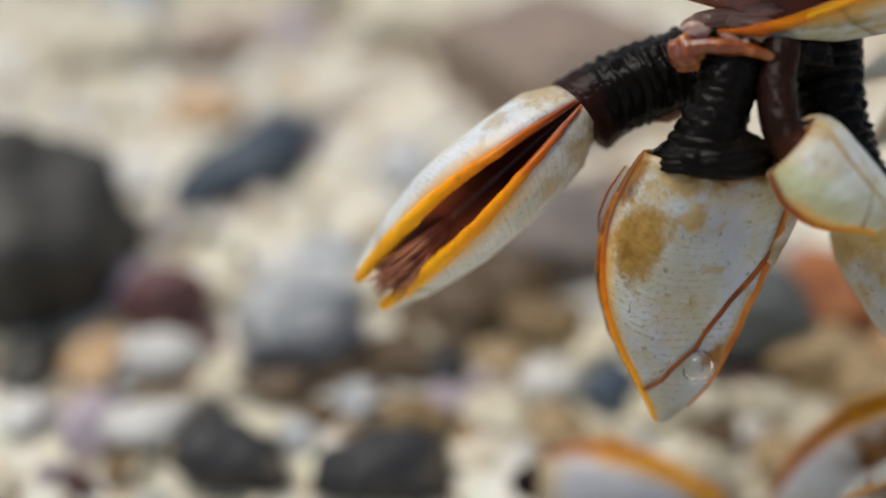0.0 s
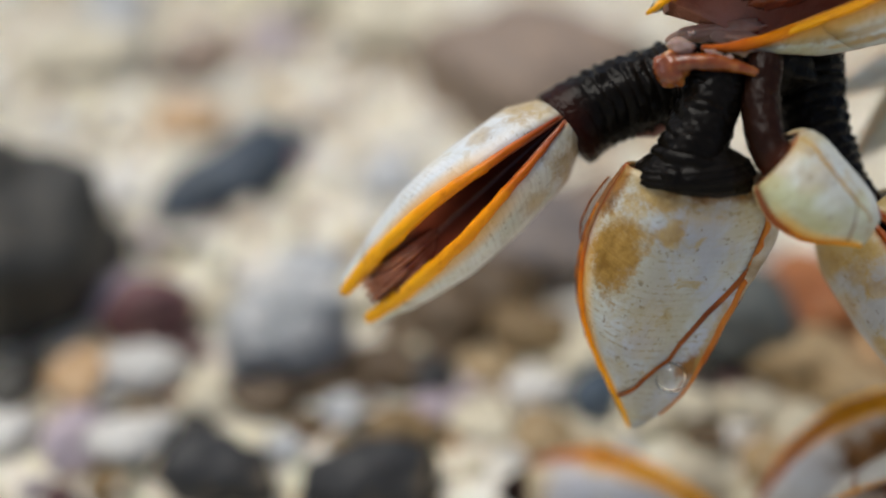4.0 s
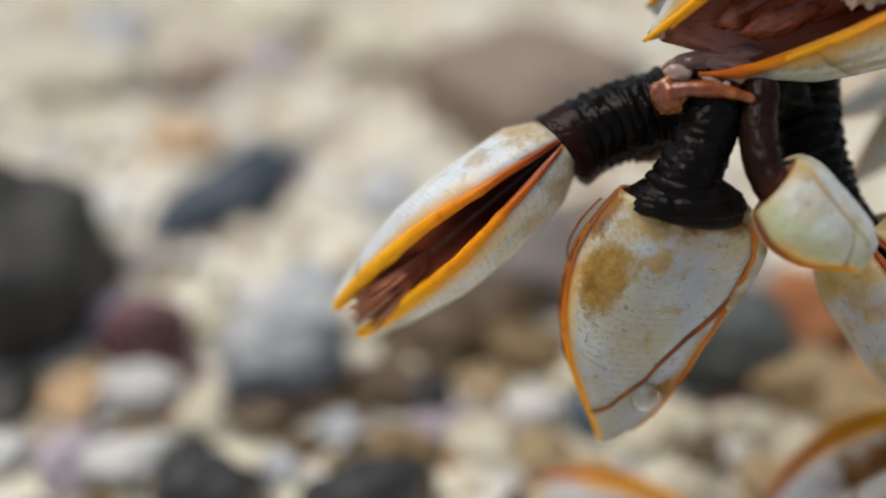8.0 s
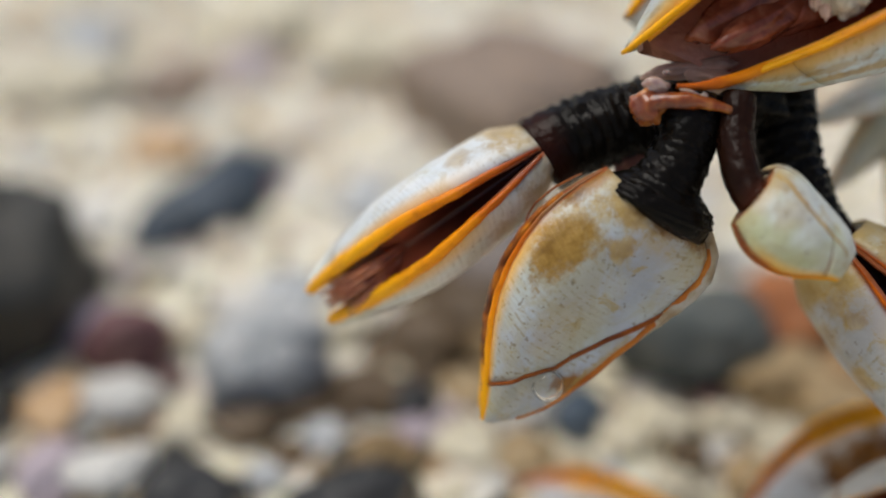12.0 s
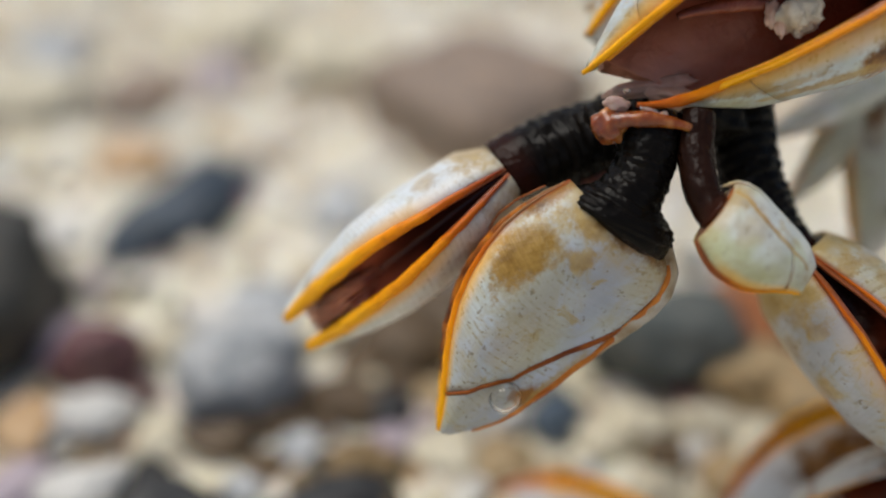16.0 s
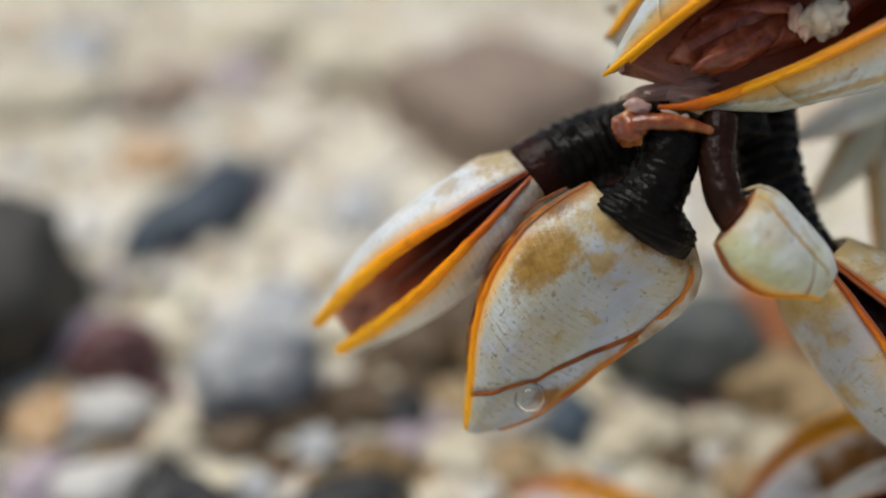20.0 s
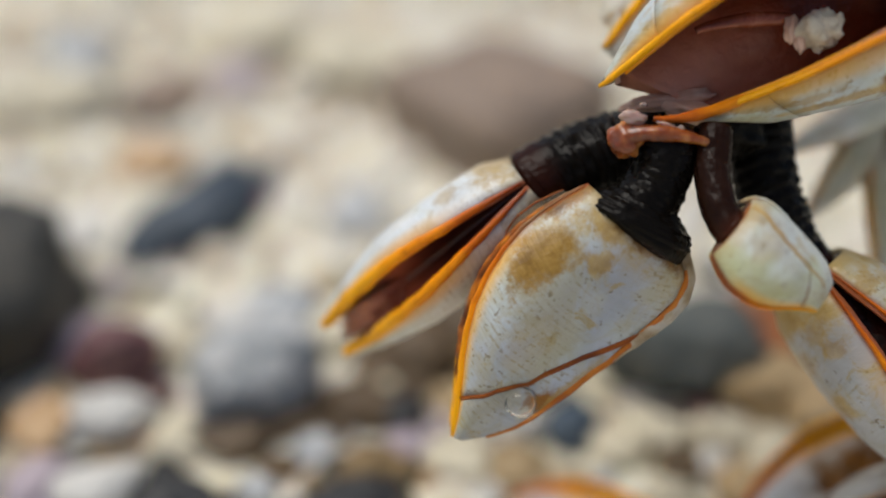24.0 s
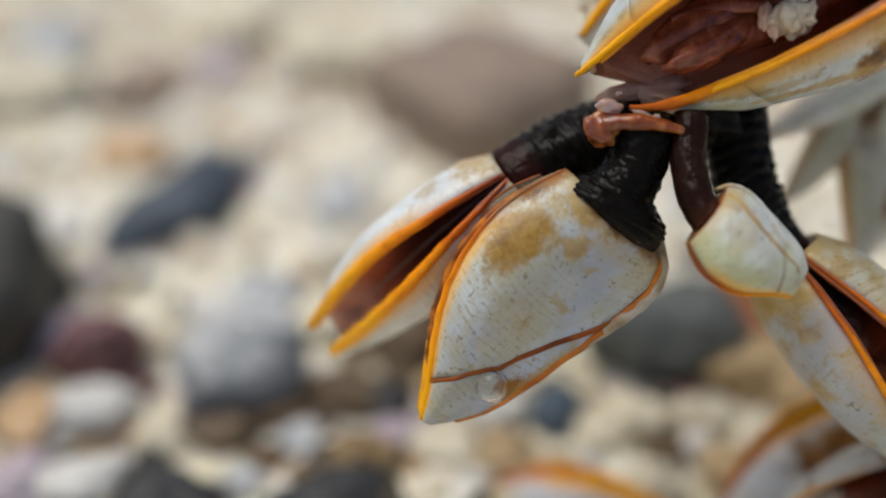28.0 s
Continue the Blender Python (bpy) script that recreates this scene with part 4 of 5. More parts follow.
# fleshy node where the stalks meet
node_base = at(1150, 212, 4)
holdfast = new("holdfast")
holdfast.empty_display_size = 0.005
tagged(holdfast, "fleshy orange-pink node where the barnacle stalks join", "holdfast")
holdfast.matrix_basis = CLUMP @ Matrix.Translation(node_base * MM)
carried.append((holdfast, node_base))
for k, (p, size, turn, mat, lab) in enumerate([
        (at(1092, 228, 4.2), (2.2, 2.3, 1.7), 30, PINK, "orange-brown lobe"), (at(1106, 188, 4.8), (1.7, 1.0, 0.9), -12, PALE, "pale pink bleb"), (at(1164, 199, 5.9), (1.2, 0.28, 0.45), -14, PALE, "pale pink bleb"),
        (at(1124, 165, 3.4), (0.5, 0.35, 0.4), 0, PALE, "pale pink bleb"), (at(1190, 205, 5.9), (0.5, 0.3, 0.4), 0, PALE, "pale pink bleb"),
        (at(1166, 158, -0.8), (6.0, 1.2, 1.3), 9, PALE_BROWN, "pale brown wet membrane"),
        (at(1078, 306, -7), (3.6, 2.0, 0.8), 38, LINING, "brown web of tissue"), (at(1204, 176, -0.6), (4.2, 1.5, 1.6), -12, PALE_BROWN, "smooth pink-brown membrane"),
        (at(1230, 215, -7), (8.0, 4.0, 4.6), -5, STALK, "black wrinkled mass")]):
    v, f = lump_mesh(size, 3.7 * k + 1, amount=0.25)
    o = finish("lobe", v, f, mat, holdfast, lab, [(0.3, 0.3)] * len(v))
    o.matrix_basis = Matrix.Translation((p - node_base) * MM) @ pose(0, 0, 0, 0, 0, turn)
for lab, mat, ends, r in (("orange-brown glossy fold", PINK, (at(1090, 222, 4.8), at(1156, 200, 7.2), at(1238, 231, 5.2)), (1.2, 1.0, 0.5)),
                          ("orange fold", ORANGE, (at(1142, 189, 5.0), at(1205, 199, 5.2), at(1300, 152, 3.4)), (0.35, 0.75, 0.7))):
    a, c, e = (np.array(q - node_base) for q in ends)
    path = hermite(a, 2.0 * (c - a), e, 1.6 * (e - c), 40) * MM
    v, f, uv = tube(path, np.interp(np.linspace(0, 1, 40), [0, 0.5, 1], r) * MM, 18, 0.9, (0, 0, 1),
                    lambda s, q: 1 + 0.2 * noise.noise(Vector((5 * s, math.cos(q), math.sin(q)))))
    finish("fold", v, f, mat, holdfast, lab, [(0.30 + 0.30 * s, q) for s, q in uv])

# crumbs of pale sand stuck in the open barnacle
crumb_base = at(1438, 31, 6)
crumb = new("sand_crumb")
crumb.empty_display_size = 0.003
tagged(crumb, "clot of pale sand grains stuck to dark flesh", "sand")
crumb.matrix_basis = CLUMP @ Matrix.Translation(crumb_base * MM)
carried.append((crumb, crumb_base))
grains = random.Random(9)
for k in range(22):
    big = k < 7
    a, q = grains.uniform(0, 6.28), grains.uniform(0.1, 1.3) if big else grains.uniform(1.2, 2.0)
    size = [grains.uniform(1.5, 2.1) if big else grains.uniform(0.5, 1.1) for _ in range(3)]
    v, f = lump_mesh(size, k + 20, 3, 0.55)
    o = finish("grain", v, f, CRUMB, crumb)
    o.location = (q * 1.1 * math.cos(a) * MM, q * math.sin(a) * MM, grains.uniform(-1.2, 0.2) * MM if big else grains.uniform(-1.0, 1.2) * MM)
for x, y, size in ((-2.6, -0.9, (0.8, 1.9, 0.8)), (-3.7, 0.2, (0.9, 1.6, 0.7))):
    v, f = lump_mesh(size, 5 + x, 3, 0.5)
    o = finish("tissue", v, f, PALE_BROWN, crumb, "tan shred of tissue")
    o.location = (x * MM, y * MM, -0.6 * MM)
v, f, uv = tube(hermite((-2.0, 1.2, -1.5), (-4, 4.0, 0), (-15, 0.5, -2.5), (-7, -4, 0), 30) * MM, np.interp(np.linspace(0, 1, 30), [0, 0.5, 1], [0.7, 1.0, 0.5]) * MM, 12, 0.7)
finish("strand", v, f, RED_FLESH, crumb, "red-brown arched band of tissue", uv)

# hanging barnacle: its head swings, its stalk bends in rings
mid_base = at(1165, 225, 2)
mid = barnacle(mid_base, "white brown-stained goose barnacle hanging closed from a black ringed stalk")
carried.append((mid, mid_base))
mid_length = 37.3
mid_mantle, _ = build_head(mid, mid_length, 4.8, 4.0, SHELL_MID, None, rim=0.8, far_rim=1.15, seam=1.5, keel_seam=1.7, keel_mat=KEEL_TAN, hump=0.055, rim_mat=ORANGE_TAN, skew=0.9, keel_out=0.022)
ul = np.linspace(0.16, 0.985, 50)
path = head_point(ul, np.full_like(ul, 0.0), -1, 4.8 * MM, mid_length * MM, 4.0)
path[:, 2] = np.interp(ul, [0.16, 0.6, 0.985], [-0.1, -0.6, -0.3]) * MM
path[:, 1] -= np.interp(ul, [0.16, 0.35, 0.7, 0.985], [0.0, 0.15, 0.3, 0.0]) * MM
v, f, uv = tube(path, np.interp(ul, [0.16, 0.4, 0.75, 0.985], [0.25, 0.62, 0.75, 0.3]) * MM, 14, 0.9, (0, 0, 1),
                lambda s, a: 1 + 0.5 * noise.noise(Vector((26 * s, 1.3 * math.cos(a), 1.3 * math.sin(a)))))
finish("margin_fold", v, f, RAGGED, mid_mantle, "ragged brown fold between the margins", uv)
RINGS = 10
mid_rings = []
for i in range(RINGS):
    q = i / (RINGS - 1)
    r = (3.85 + 1.7 * q ** 5) * MM
    xs = np.linspace(-1.45, 1.45, 13) * MM
    prof = r * (0.83 + 0.18 * np.sqrt(np.clip(1 - (xs / (1.55 * MM)) ** 2, 0, 1)))
    v, f, uv = tube([(x, 0, 0) for x in xs], prof, 40, 1.0, (0, 0, 1),
                    lambda s, a, i=i: 1 + 0.09 * noise.noise(Vector((2.0 * math.cos(a), 2.0 * math.sin(a), 2 * s + 7 * i))) + 0.07 * noise.noise(Vector((6 * math.cos(a), 6 * math.sin(a), 3 * s + 7 * i))))
    mid_rings.append(finish("stalk_ring", v, f, STALK, mid, "", [(q * 0.6, b) for a, b in uv]))
steps = np.linspace(-0.075, 0.11, 46)
skirt = [(4.5 + 3.0 * np.interp(x, [-0.075, -0.03, 0.01, 0.035, 0.06, 0.11], [0.0, 0.75, 1.0, 0.9, 0.3, -0.9])) * MM * (1 + 0.035 * abs(math.sin(x * 150))) for x in steps]
v, f, uv = tube([(x * mid_length * MM, np.interp(x, [-0.075, 0.03], [0.0, 0.8]) * MM, 0) for x in steps], skirt, 56, 0.74, (0, 0, 1),
                lambda s, a: 1 + 0.05 * noise.noise(Vector((2.5 * math.cos(a), 2.5 * math.sin(a), 3 * s))) + 0.02 * noise.noise(Vector((7 * math.cos(a), 7 * math.sin(a), 6 * s))))
finish("collar", v, f, STALK, mid_mantle, "wet black collar", [(0.35 + 0.5 * min(1, 1.6 * a) ** 4, b) for a, b in uv])


def drop_mesh(r, flat):
    bm = bmesh.new()
    bmesh.ops.create_uvsphere(bm, u_segments=28, v_segments=18, radius=r)
    for q in bm.verts:
        q.co.z *= flat
    verts = [tuple(q.co) for q in bm.verts]
    faces = [tuple(q.index for q in face.verts) for face in bm.faces]
    bm.free()
    return verts, faces


v, f = drop_mesh(2.3 * MM, 0.95)
v2, f2 = drop_mesh(1.8 * MM, 0.9)
f = f + [tuple(i + len(v) for i in reversed(q)) for q in f2]
drop = finish("water_drop", v + v2, f, WATER, mid_mantle, "clear round water bubble")
drop.visible_shadow = False
spot = head_point(np.array([0.742]), np.array([0.70]), 1, 4.8 * MM, mid_length * MM, 4.0)[0]
drop.location = (spot[0], spot[1], spot[2] + 0.0006)


# clear flap of membrane beside the stalk end of the hanging one
ub = np.linspace(0.07, 0.34, 24)
bulge = np.interp(ub, [0.03, 0.08, 0.16, 0.24, 0.31, 0.34], [0.2, 0.6, 1.0, 1.1, 0.7, 0.0])
outer = [(u * mid_length, FREE(u) * mid_length - k, -1.6 - 0.25 * k) for u, k in zip(ub, bulge)]
edge = outer + [(u * mid_length, FREE(u) * mid_length + 0.6, -1.2) for u in ub[::-1]]
top = [(x * MM, y * MM, z * MM + 0.00012) for x, y, z in edge]
low = [(x * MM, y * MM, z * MM - 0.00012) for x, y, z in edge]
n = len(edge)
faces = [tuple(range(n)), tuple(range(2 * n - 1, n - 1, -1))] + [(i, i + n, (i + 1) % n + n, (i + 1) % n) for i in range(n)]
flap = finish("membrane_flap", top + low, faces, FILM, mid_mantle, "clear tan flap of membrane", smooth=False)
ring = np.array(outer) * MM
v, f, uv = tube(ring, np.interp(ub, [0.03, 0.2, 0.34], [0.12, 0.16, 0.12]) * MM, 10)
finish("flap_rim", v, f, RUST, mid_mantle, "thin brown rim", uv)


def motions():
    for ob, base in carried:
        if ob is left:
            continue
        walk(ob, [(t, CLUMP @ Matrix.Translation((base + Vector((x, y, 0))) * MM)) for t, x, y in DRIFT])
    # the left stalk turns with its head, whose collar it ends in
    arm = left_joint - left_base
    rest = math.degrees(math.atan2(arm.y, arm.x))
    stalks, heads = [], []
    for (t, x, y), (_, *place, rx, ry, rz) in zip(DRIFT, LEFT):
        joint = Vector(place)
        reach = joint - left_base
        turn = math.degrees(math.atan2(reach.y, reach.x)) - rest
        turn = (turn + 180) % 360 - 180
        joint += Vector((x, y, 0))
        head = Matrix.Translation(joint * MM) @ pose(0, 0, 0, rx, ry, rz)
        joint = (head @ Vector((0, 0, 0.0011))) / MM
        root = CLUMP @ Matrix.Translation(joint * MM) @ pose(0, 0, 0, 0, 0, turn) @ Matrix.Translation(-arm * MM)
        stalks.append((t, root))
        heads.append((t, root.inverted() @ CLUMP @ head))
    walk(left, stalks)
    walk(left_mantle, heads)
    walk(next(o for o in left.children if o.name.startswith("collar")), [(t, m @ pose(0, 0, 0.0011)) for t, m in heads])
    for k, limb in enumerate(left_fronds):
        walk(limb, [(t, pose(-reach * (0.0095 + 0.0004 * (k % 3)), reach * 0.002, 0)) for t, reach in FEEDING])
    for o, (x, y, z, turn) in upper_folds:
        walk(o, [(t, pose((x - 9 * k) * MM, (y + 7.0 * k) * MM, z * MM, 0, 0, turn)) for t, k in BODY])
    heads = [(t, Matrix.Translation((Vector((x, y, z)) - mid_base) * MM) @ pose(0, 0, 0, rx, ry, rz)) for t, x, y, z, rx, ry, rz in HANGING]
    walk(mid_mantle, heads)
    for i, ring in enumerate(mid_rings):
        rows = []
        for t, m in heads:
            u = np.array(m.to_3x3().col[0])
            p1 = np.array(m.translation) + u * 0.0005
            reach = np.linalg.norm(p1) * 1.1
            line = hermite((0, 0, 0), np.array((0, -1, 0)) * reach, p1, u * reach, 41)
            k = i / (RINGS - 1) * 40
            j = min(int(round(k)), 39)
            d = line[min(j + 1, 40)] - line[max(j - 1, 0)]
            rows.append((t, Matrix.Translation(line[int(round(k))]) @ orient(d, (0.1, 0, 1))))
        walk(ring, rows)


# ---- the beach ----
def ground_mesh():
    xs = np.concatenate([-np.geomspace(0.6, 300, 16)[::-1], np.linspace(-0.55, 0.55, 111), np.geomspace(0.6, 300, 16)])
    ys = np.concatenate([-np.geomspace(0.3, 300, 16)[::-1], np.linspace(-0.25, 1.1, 136), np.geomspace(1.15, 300, 16)])
    verts, faces = [], []
    for x in xs:
        for y in ys:
            near = math.exp(-(x * x + (y - 0.25) ** 2) / 0.4)
            z = near * (0.004 * noise.noise(Vector((x * 14, y * 14, 0))) + 0.0025 * noise.noise(Vector((x * 50, y * 50, 3))))
            verts.append((x, y, z))
    n = len(ys)
    for i in range(len(xs) - 1):
        for j in range(n - 1):
            faces.append((i * n + j, (i + 1) * n + j, (i + 1) * n + j + 1, i * n + j + 1))
    return verts, faces


v, f = ground_mesh()
ground = finish("ground", v, f, SAND)
tagged(ground, "coarse pale sand of a shingle beach", "ground", kind="structure")


def stone_mesh(seed, lump=0.26, sub=4, power=2.7, rough=0.35):
    bm = bmesh.new()
    bmesh.ops.create_icosphere(bm, subdivisions=sub, radius=1.0)
    for q in bm.verts:
        p = q.co.normalized()
        p = p / (abs(p.x) ** power + abs(p.y) ** power + abs(p.z) ** power) ** (1 / power)
        k = 1 + lump * noise.noise(p * 1.1 + Vector((seed * 7.1, 0, 0))) + rough * lump * noise.noise(p * 3.1 + Vector((0, seed * 5.3, 0)))
        q.co = p * k
    me = bpy.data.meshes.new("stone")
    bm.to_mesh(me)
    bm.free()
    me.polygons.foreach_set("use_smooth", [True] * len(me.polygons))
    return me


spots = []          # taken ground: x, y, radius


def stone(kind, x, y, w, d, h, turn, label, sink=0.25):
    """A stone of width, depth and height in millimetres, bedded in the sand."""
    spots.append((x, y, max(w, d) / 2 * MM * 0.9))
    me = stone_mesh(len(spots), 0.24 if kind == "bluewhite" else 0.14 if kind == "brown" else 0.36, power=5.0 if kind == "brown" else 2.0 if kind == "black" else 2.25, rough=0.6 if kind == "bluewhite" else 0.35)
    me.materials.append(STONES[kind])
    ob = new("stone", me)
    me.transform(Matrix.Diagonal((w / 2 * MM, d / 2 * MM, h / 2 * MM, 1)))
    ob.matrix_basis = pose(x, y, h / 2 * MM * (1 - 2 * sink), 0, 0, turn)
    tagged(ob, label, "stone", "stones on the sand")
    return ob


stone("slate", -0.0805, 0.2330, 62.0, 30.0, 18.0, 66, "long dark slate pebble lying on pale sand")
stone("white", -0.1199, 0.2169, 21.3, 17.8, 10.7, 0, "pale cream beach pebble")
stone("sand", -0.0412, 0.3511, 55.3, 50.2, 22.6, 0, "pale buff stone in sand")
stone("sand", -0.1687, 0.3177, 46.6, 44.3, 18.6, 0, "pale buff stone in sand")
stone("bluewhite", -0.1764, 0.3688, 28.8, 28.8, 15.7, 0, "pale grey pebble in sand")
stone("sand", -0.0982, 0.3847, 51.3, 51.3, 24.3, 0, "pale buff stone in sand")
stone("dark", -0.1321, 0.1761, 51.3, 72.4, 51.3, 10, "big black weathered stone on the sand")
stone("rose", -0.0667, 0.2390, 11.8, 11.2, 7.1, 20, "small rose-red pebble against a slate pebble")
stone("brown", -0.1216, 0.3177, 25.0, 36.0, 13.0, 0, "mottled grey-brown rounded pebble on sand")
stone("tan", -0.1092, 0.3288, 12.0, 17.9, 7.2, 0, "tan pebble beside a grey-brown one")
stone("orange", -0.1080, 0.2631, 25.3, 25.1, 12.7, 0, "pale orange pebble half buried in sand")
stone("pink", -0.0949, 0.3379, 29.3, 33.7, 11.7, 0, "pale pinkish pebble half buried in sand")
stone("bluewhite", -0.1683, 0.3572, 19.1, 28.6, 11.4, 0, "pale grey pebble in sand")
stone("bluewhite", -0.0326, 0.2317, 19.5, 20.9, 9.8, -10, "pale blue-grey stone half sunk in sand")
stone("brown", 0.0164, 0.2932, 70.9, 74.5, 39.2, 42, "large brown-mauve stone with rounded corners")
stone("red", -0.0857, 0.1566, 21.5, 15.7, 20.4, 10, "dark red-purple pebble on sand")
stone("lilac", -0.1017, 0.1669, 13.5, 18.4, 9.4, 0, "pale grey-pink pebble beside a red one")
stone("bluewhite", -0.0483, 0.1492, 31.2, 24.3, 28.1, 15, "speckled blue-white granite stone")
stone("bluewhite", -0.0478, 0.1785, 23.4, 17.7, 14.1, -20, "speckled pale granite stone")
stone("white", -0.0602, 0.1738, 16.9, 15.0, 10.2, 30, "pale grey-white rounded beach stone")
stone("sand", -0.0333, 0.1736, 20.0, 17.9, 10.0, 0, "pale sandy stone beside granite")
stone("sand", -0.0718, 0.1677, 12.1, 14.1, 7.2, 0, "pale sandy pebble among stones")
stone("white", -0.0817, 0.1389, 20.1, 12.1, 14.1, 5, "smooth white quartz pebble on sand")
stone("white", -0.0767, 0.1184, 17.3, 11.7, 10.4, 30, "cream white rounded beach pebble")
stone("sand", -0.0641, 0.1331, 14.5, 13.0, 7.2, 0, "cream sandy rounded beach pebble")
stone("black", -0.0844, 0.1247, 5.7, 8.6, 4.6, 0, "small black rounded beach pebble")
stone("lilac", -0.0904, 0.1186, 12.3, 15.4, 9.9, 0, "lilac-pink rounded beach stone")
stone("orange", -0.0978, 0.1370, 14.7, 16.3, 8.8, 0, "orange-tan rounded stone on sand")
stone("dark", -0.1122, 0.1338, 11.9, 17.8, 9.5, 0, "black pebble at the foot of a big stone")
stone("white", -0.1070, 0.1195, 12.4, 12.2, 7.4, 0, "cream rounded beach pebble")
stone("black", -0.0555, 0.1091, 25.3, 15.6, 17.7, 0, "rounded black basalt beach pebble")
stone("bluewhite", -0.0429, 0.1182, 9.3, 7.8, 7.4, 0, "small white rounded beach pebble")
stone("black", -0.0226, 0.1089, 29.4, 17.6, 17.6, 0, "black stone low in the sand")
stone("bluewhite", -0.0320, 0.1309, 9.7, 8.9, 6.2, 10, "rough grey-white beach pebble")
# next three: dark brown put in for shade around the granite
stone("umber", -0.0502, 0.1327, 17.1, 10.3, 8.5, 0, "dark brown flat stone filling a shaded gap")
stone("umber", -0.0366, 0.1385, 13.2, 9.5, 6.7, 0, "dark brown flat stone for the shade under granite")
stone("umber", -0.0215, 0.1438, 20.6, 14.0, 10.3, 0, "dark brown stone for shade in brown sand")
stone("black", -0.0125, 0.1418, 13.0, 9.5, 9.1, 20, "small black rounded beach pebble")
stone("lilac", -0.0085, 0.1314, 15.1, 9.0, 7.5, 10, "flat lilac-pink beach pebble")
stone("ochre", -0.0167, 0.1254, 15.9, 12.7, 9.6, 0, "ochre-brown rounded beach stone")
stone("black", -0.0255, 0.1255, 8.5, 7.5, 6.0, 0, "small black pebble among brown stones")
stone("umber", -0.0395, 0.1255, 10.5, 7.5, 6.0, 20, "small dark brown rounded pebble")
stone("umber", -0.0270, 0.1375, 11.0, 8.0, 6.0, 70, "small dark brown rounded pebble")
# dark brown of these two stands in for shade on the sand
stone("umber", -0.0091, 0.1631, 23.6, 23.8, 14.2, -20, "dark brown rough stone standing in for shade on the sand")
stone("umber", -0.0199, 0.1589, 10.2, 11.0, 6.1, 15, "dark brown rounded stone standing in for beach shade")
stone("tan", 0.0019, 0.1461, 13.9, 10.9, 8.3, 0, "tan rounded beach pebble")
stone("ochre", 0.0122, 0.1589, 21.9, 16.1, 13.1, 0, "ochre rounded beach stone")
stone("white", 0.0132, 0.1374, 15.4, 11.9, 10.8, 25, "cream white rounded beach pebble")
stone("sand", 0.0017, 0.1291, 15.6, 11.9, 7.8, 0, "pale sandy beach pebble")
stone("tan", 0.0139, 0.1266, 15.4, 11.8, 7.7, 0, "tan pebble bedded in sand")
stone("slate", 0.0281, 0.1386, 11.5, 16.4, 9.2, -30, "dark blue slate pebble on sand")
stone("sand", 0.0226, 0.1521, 14.3, 12.3, 7.1, 0, "pale sandy beach pebble")
stone("sand", 0.0374, 0.1326, 12.5, 10.1, 6.3, 0, "pale sandy beach pebble")
stone("sand", 0.0464, 0.1358, 14.0, 10.2, 9.8, 0, "pale sandy rounded beach pebble")
stone("umber", 0.0523, 0.1274, 11.0, 6.8, 6.6, 0, "dark brown beach pebble")
stone("sand", 0.0619, 0.1363, 14.7, 8.9, 10.3, 0, "pale sandy rounded beach pebble")
stone("grey", 0.0569, 0.1595, 38.3, 24.0, 28.7, 0, "smooth grey-green beach stone")
stone("rust", 0.0848, 0.1732, 23.0, 26.3, 20.7, 0, "rust-orange stone beside a grey one")
stone("tan", 0.0797, 0.1514, 26.9, 16.5, 16.1, 20, "tan rounded beach stone")
stone("tan", 0.0906, 0.1416, 20.5, 13.8, 12.3, 0, "tan rounded beach pebble")
stone("orange", 0.1027, 0.1585, 20.4, 20.7, 12.3, 0, "orange-tan rough beach stone")
stone("sand", 0.0730, 0.1329, 15.8, 12.7, 7.9, 0, "pale sandy beach pebble")
stone("tan", 0.0658, 0.1214, 15.1, 11.8, 7.5, 0, "tan pebble bedded in sand")
stone("sand", 0.0459, 0.1169, 14.8, 11.3, 7.4, 0, "pale sandy beach pebble")
stone("tan", 0.0251, 0.1185, 16.1, 11.0, 8.1, 0, "tan pebble bedded in sand")
stone("grey", 0.1156, 0.1628, 25.1, 28.8, 20.1, 0, "dark grey stone behind the barnacles")
# next three stones carry the clump's soft shadow in their colour
stone("mauve", 0.0188, 0.1948, 37.8, 35.2, 22.7, 0, "mauve-grey stone standing in for the clump's shadow")
stone("umber", -0.0090, 0.1876, 21.0, 13.4, 12.6, 10, "dark brown rounded stone standing in for beach shade")
stone("umber", 0.0022, 0.1752, 26.2, 21.7, 15.7, 0, "dark brown stone standing in for the clump's shadow")
stone("brown", 0.0403, 0.2073, 32.6, 27.0, 19.6, 0, "brown-mauve stone in the sand")
stone("sand", -0.0226, 0.1969, 18.3, 15.1, 9.2, 0, "pale sandy stone in sand")

rng = random.Random(5)
KINDS = ["sand"] * 7 + ["white"] * 7 + ["tan"] * 6 + ["orange"] * 3 + ["bluewhite"] * 2 + ["ochre"] * 4 + ["umber"] * 3 + ["rust"] + ["grey", "pink", "mauve", "slate", "red", "dark", "black", "black", "brown"]
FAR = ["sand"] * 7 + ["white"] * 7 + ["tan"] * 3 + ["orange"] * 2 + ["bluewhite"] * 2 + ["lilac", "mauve"]
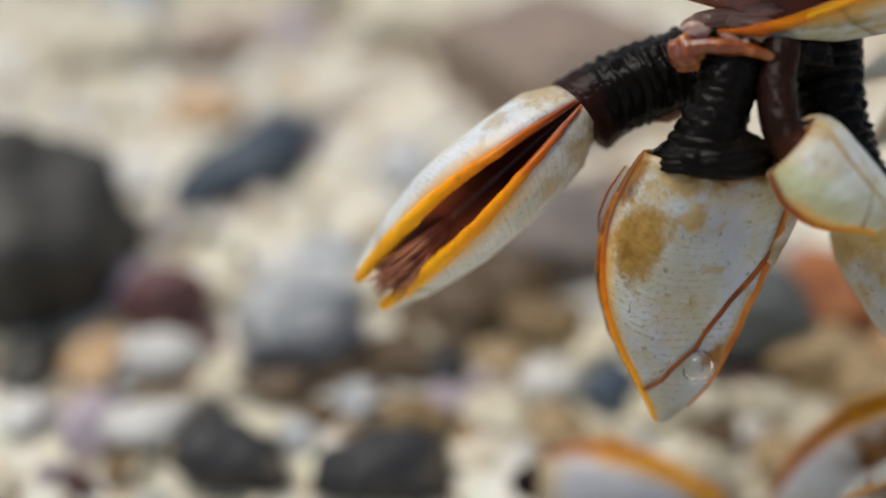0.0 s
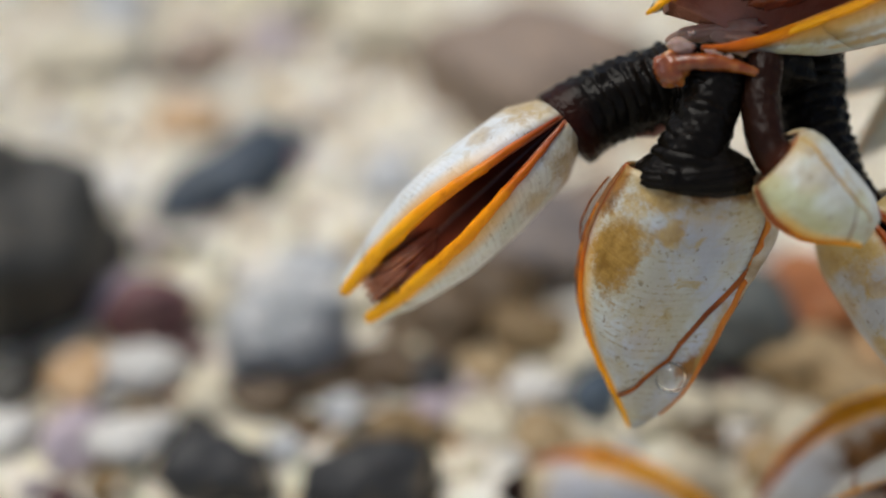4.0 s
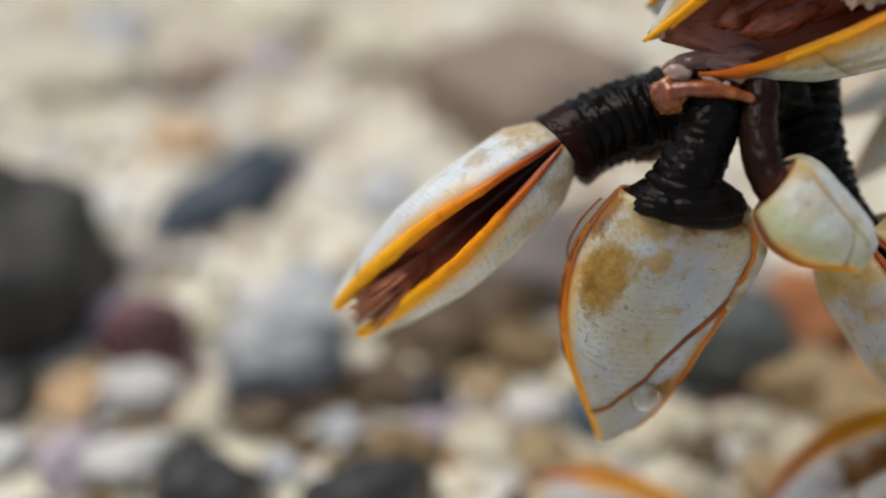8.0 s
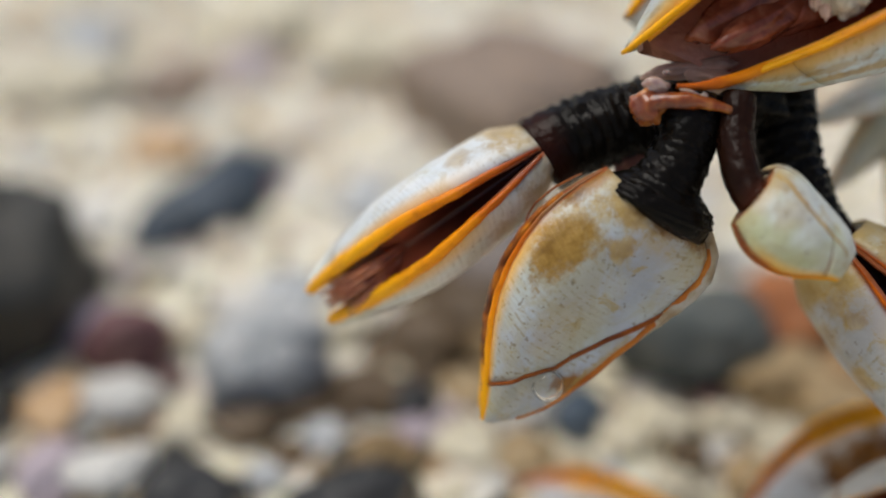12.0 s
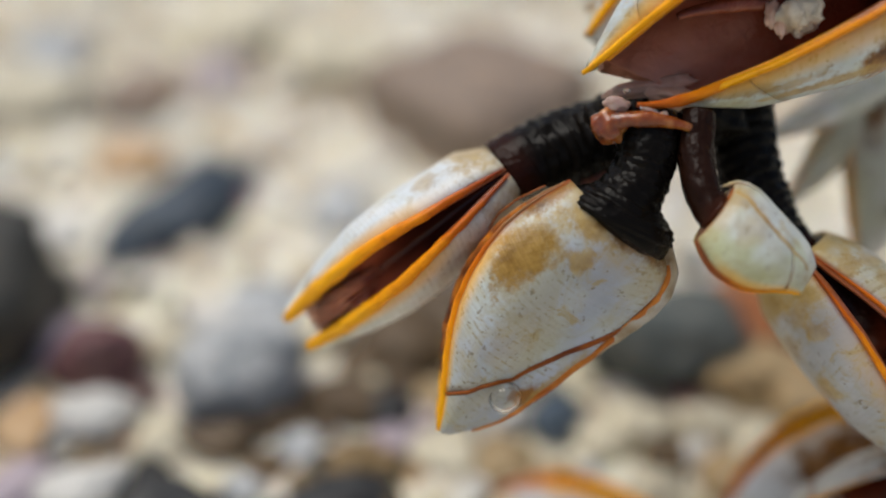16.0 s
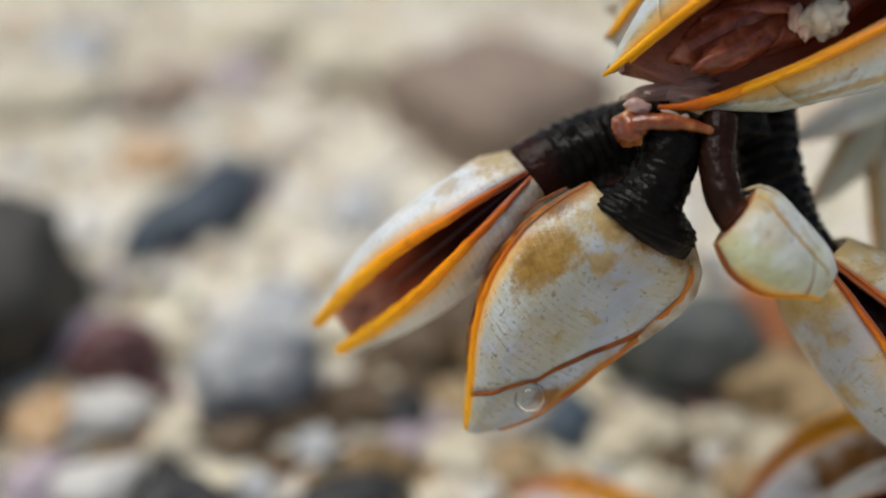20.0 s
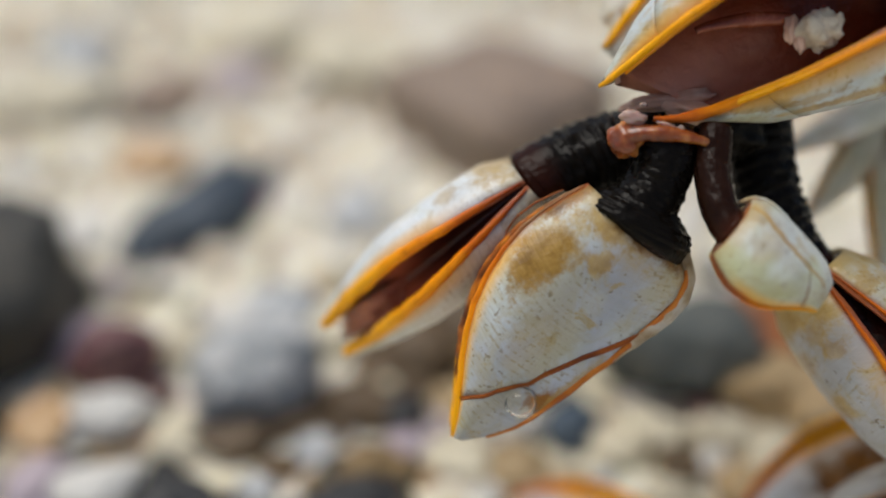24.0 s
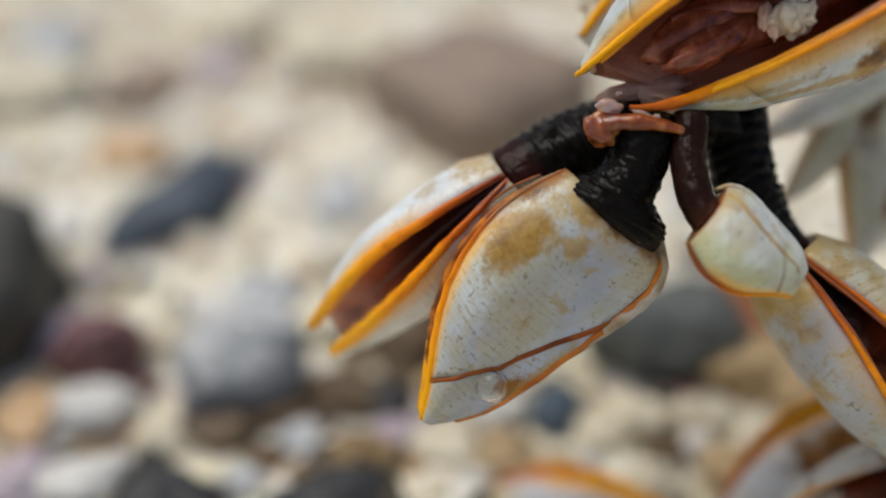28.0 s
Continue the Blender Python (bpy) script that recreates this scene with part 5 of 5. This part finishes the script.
WORDS = {"orange": "orange-tan pebble", "lilac": "lilac pebble", "sand": "pale sandy pebble", "white": "white quartz pebble", "tan": "tan rounded pebble", "bluewhite": "speckled blue-white pebble", "ochre": "ochre pebble", "umber": "dark brown pebble", "rust": "rust-orange pebble",
         "grey": "grey pebble", "pink": "pink pebble", "mauve": "mauve pebble", "brown": "brown stone", "slate": "dark slate pebble", "red": "dark red pebble", "dark": "dark grey pebble", "black": "black pebble"}
SHAPES = [stone_mesh(40 + i, 0.5, 3) for i in range(10)]
ROUGH = [stone_mesh(40 + i, 0.5, 2) for i in range(10)]
made = {}
count = 0
plan = []
wide = random.Random(8)
while count < 900:
    y = 0.070 + 0.42 * rng.random() ** 1.25
    x = (rng.random() - 0.5) * (0.16 + 1.15 * y)
    r = rng.uniform(1.7, 5.6) * MM * (0.85 + 0.8 * y)
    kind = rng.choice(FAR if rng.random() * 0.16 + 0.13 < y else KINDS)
    row = (y, x, r, kind, rng.uniform(0.45, 0.8), rng.uniform(0, 360), rng.uniform(-28, 28), rng.randrange(10), rng.uniform(0.65, 1.0))
    if any((x - a) ** 2 + (y - b) ** 2 < (q * 0.72 + r * 0.55) ** 2 for a, b, q in spots):
        count += 0.05
        continue
    spots.append((x, y, r))
    plan.append(row)
    count += 1
plan.sort()
for k in range(2200):
    far, way = 0.7 * math.sqrt(-2 * math.log(1 - wide.random())), wide.uniform(0, 2 * math.pi)
    x, y, r = far * math.cos(way), 0.25 + far * math.sin(way), wide.uniform(3, 9) * MM
    if 0.06 < y < 0.5 and abs(x) < 0.08 + 0.58 * y:
        continue
    plan.append((y, x, r, "sand", wide.uniform(0.45, 0.8), wide.uniform(0, 360), wide.uniform(-28, 28), wide.randrange(10), wide.uniform(0.65, 1.0)))
far_v, far_f = [], []
for k, (y, x, r, kind, tall, turn, tilt, shape, thin) in enumerate(plan):
    m = pose(x, y, r * tall * 0.45, tilt, 0, turn) @ Matrix.Diagonal((r, r * thin, r * tall, 1))
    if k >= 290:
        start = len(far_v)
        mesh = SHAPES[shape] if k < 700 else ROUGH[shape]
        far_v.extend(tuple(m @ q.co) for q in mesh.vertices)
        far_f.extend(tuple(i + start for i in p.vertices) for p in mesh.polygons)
        continue
    key = (kind, shape)
    if key not in made:
        me = SHAPES[shape].copy()
        me.materials.append(STONES[kind])
        made[key] = me
    ob = new("pebble", made[key])
    ob.matrix_basis = m
    tagged(ob, WORDS[kind] + " bedded in coarse sand", "pebble", "pebbles on the beach")
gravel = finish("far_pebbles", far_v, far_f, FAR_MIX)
tagged(gravel, "mixed pale pebbles further up the beach", "gravel", kind="stuff")


def grit(n):
    g = np.random.RandomState(3)
    base = bmesh.new()
    bmesh.ops.create_icosphere(base, subdivisions=1, radius=1.0)
    bv = np.array([q.co[:] for q in base.verts])
    bf = np.array([[q.index for q in face.verts] for face in base.faces])
    base.free()
    far = 0.6 * np.sqrt(-2 * np.log(1 - g.rand(n)))
    way = g.rand(n) * 2 * math.pi
    x, y = far * np.cos(way), 0.22 + far * np.sin(way)
    r = g.uniform(0.7, 2.9, n) * MM * (0.8 + 1.1 * far)
    verts = bv[None] * (r[:, None, None] * g.uniform(0.55, 1.0, (n, 1, 3))) * g.uniform(0.8, 1.2, (n, len(bv), 1))
    verts = verts + np.stack([x, y, r * 0.35 + 0.0008], axis=1)[:, None, :]
    faces = bf[None] + (np.arange(n) * len(bv))[:, None, None]
    return verts.reshape(-1, 3), faces.reshape(-1, 3).tolist()


v, f = grit(42000)
gr = finish("shell_grit", v, f, GRIT)
tagged(gr, "loose shell grit and small gravel on sand", "gravel", kind="stuff")

motions()
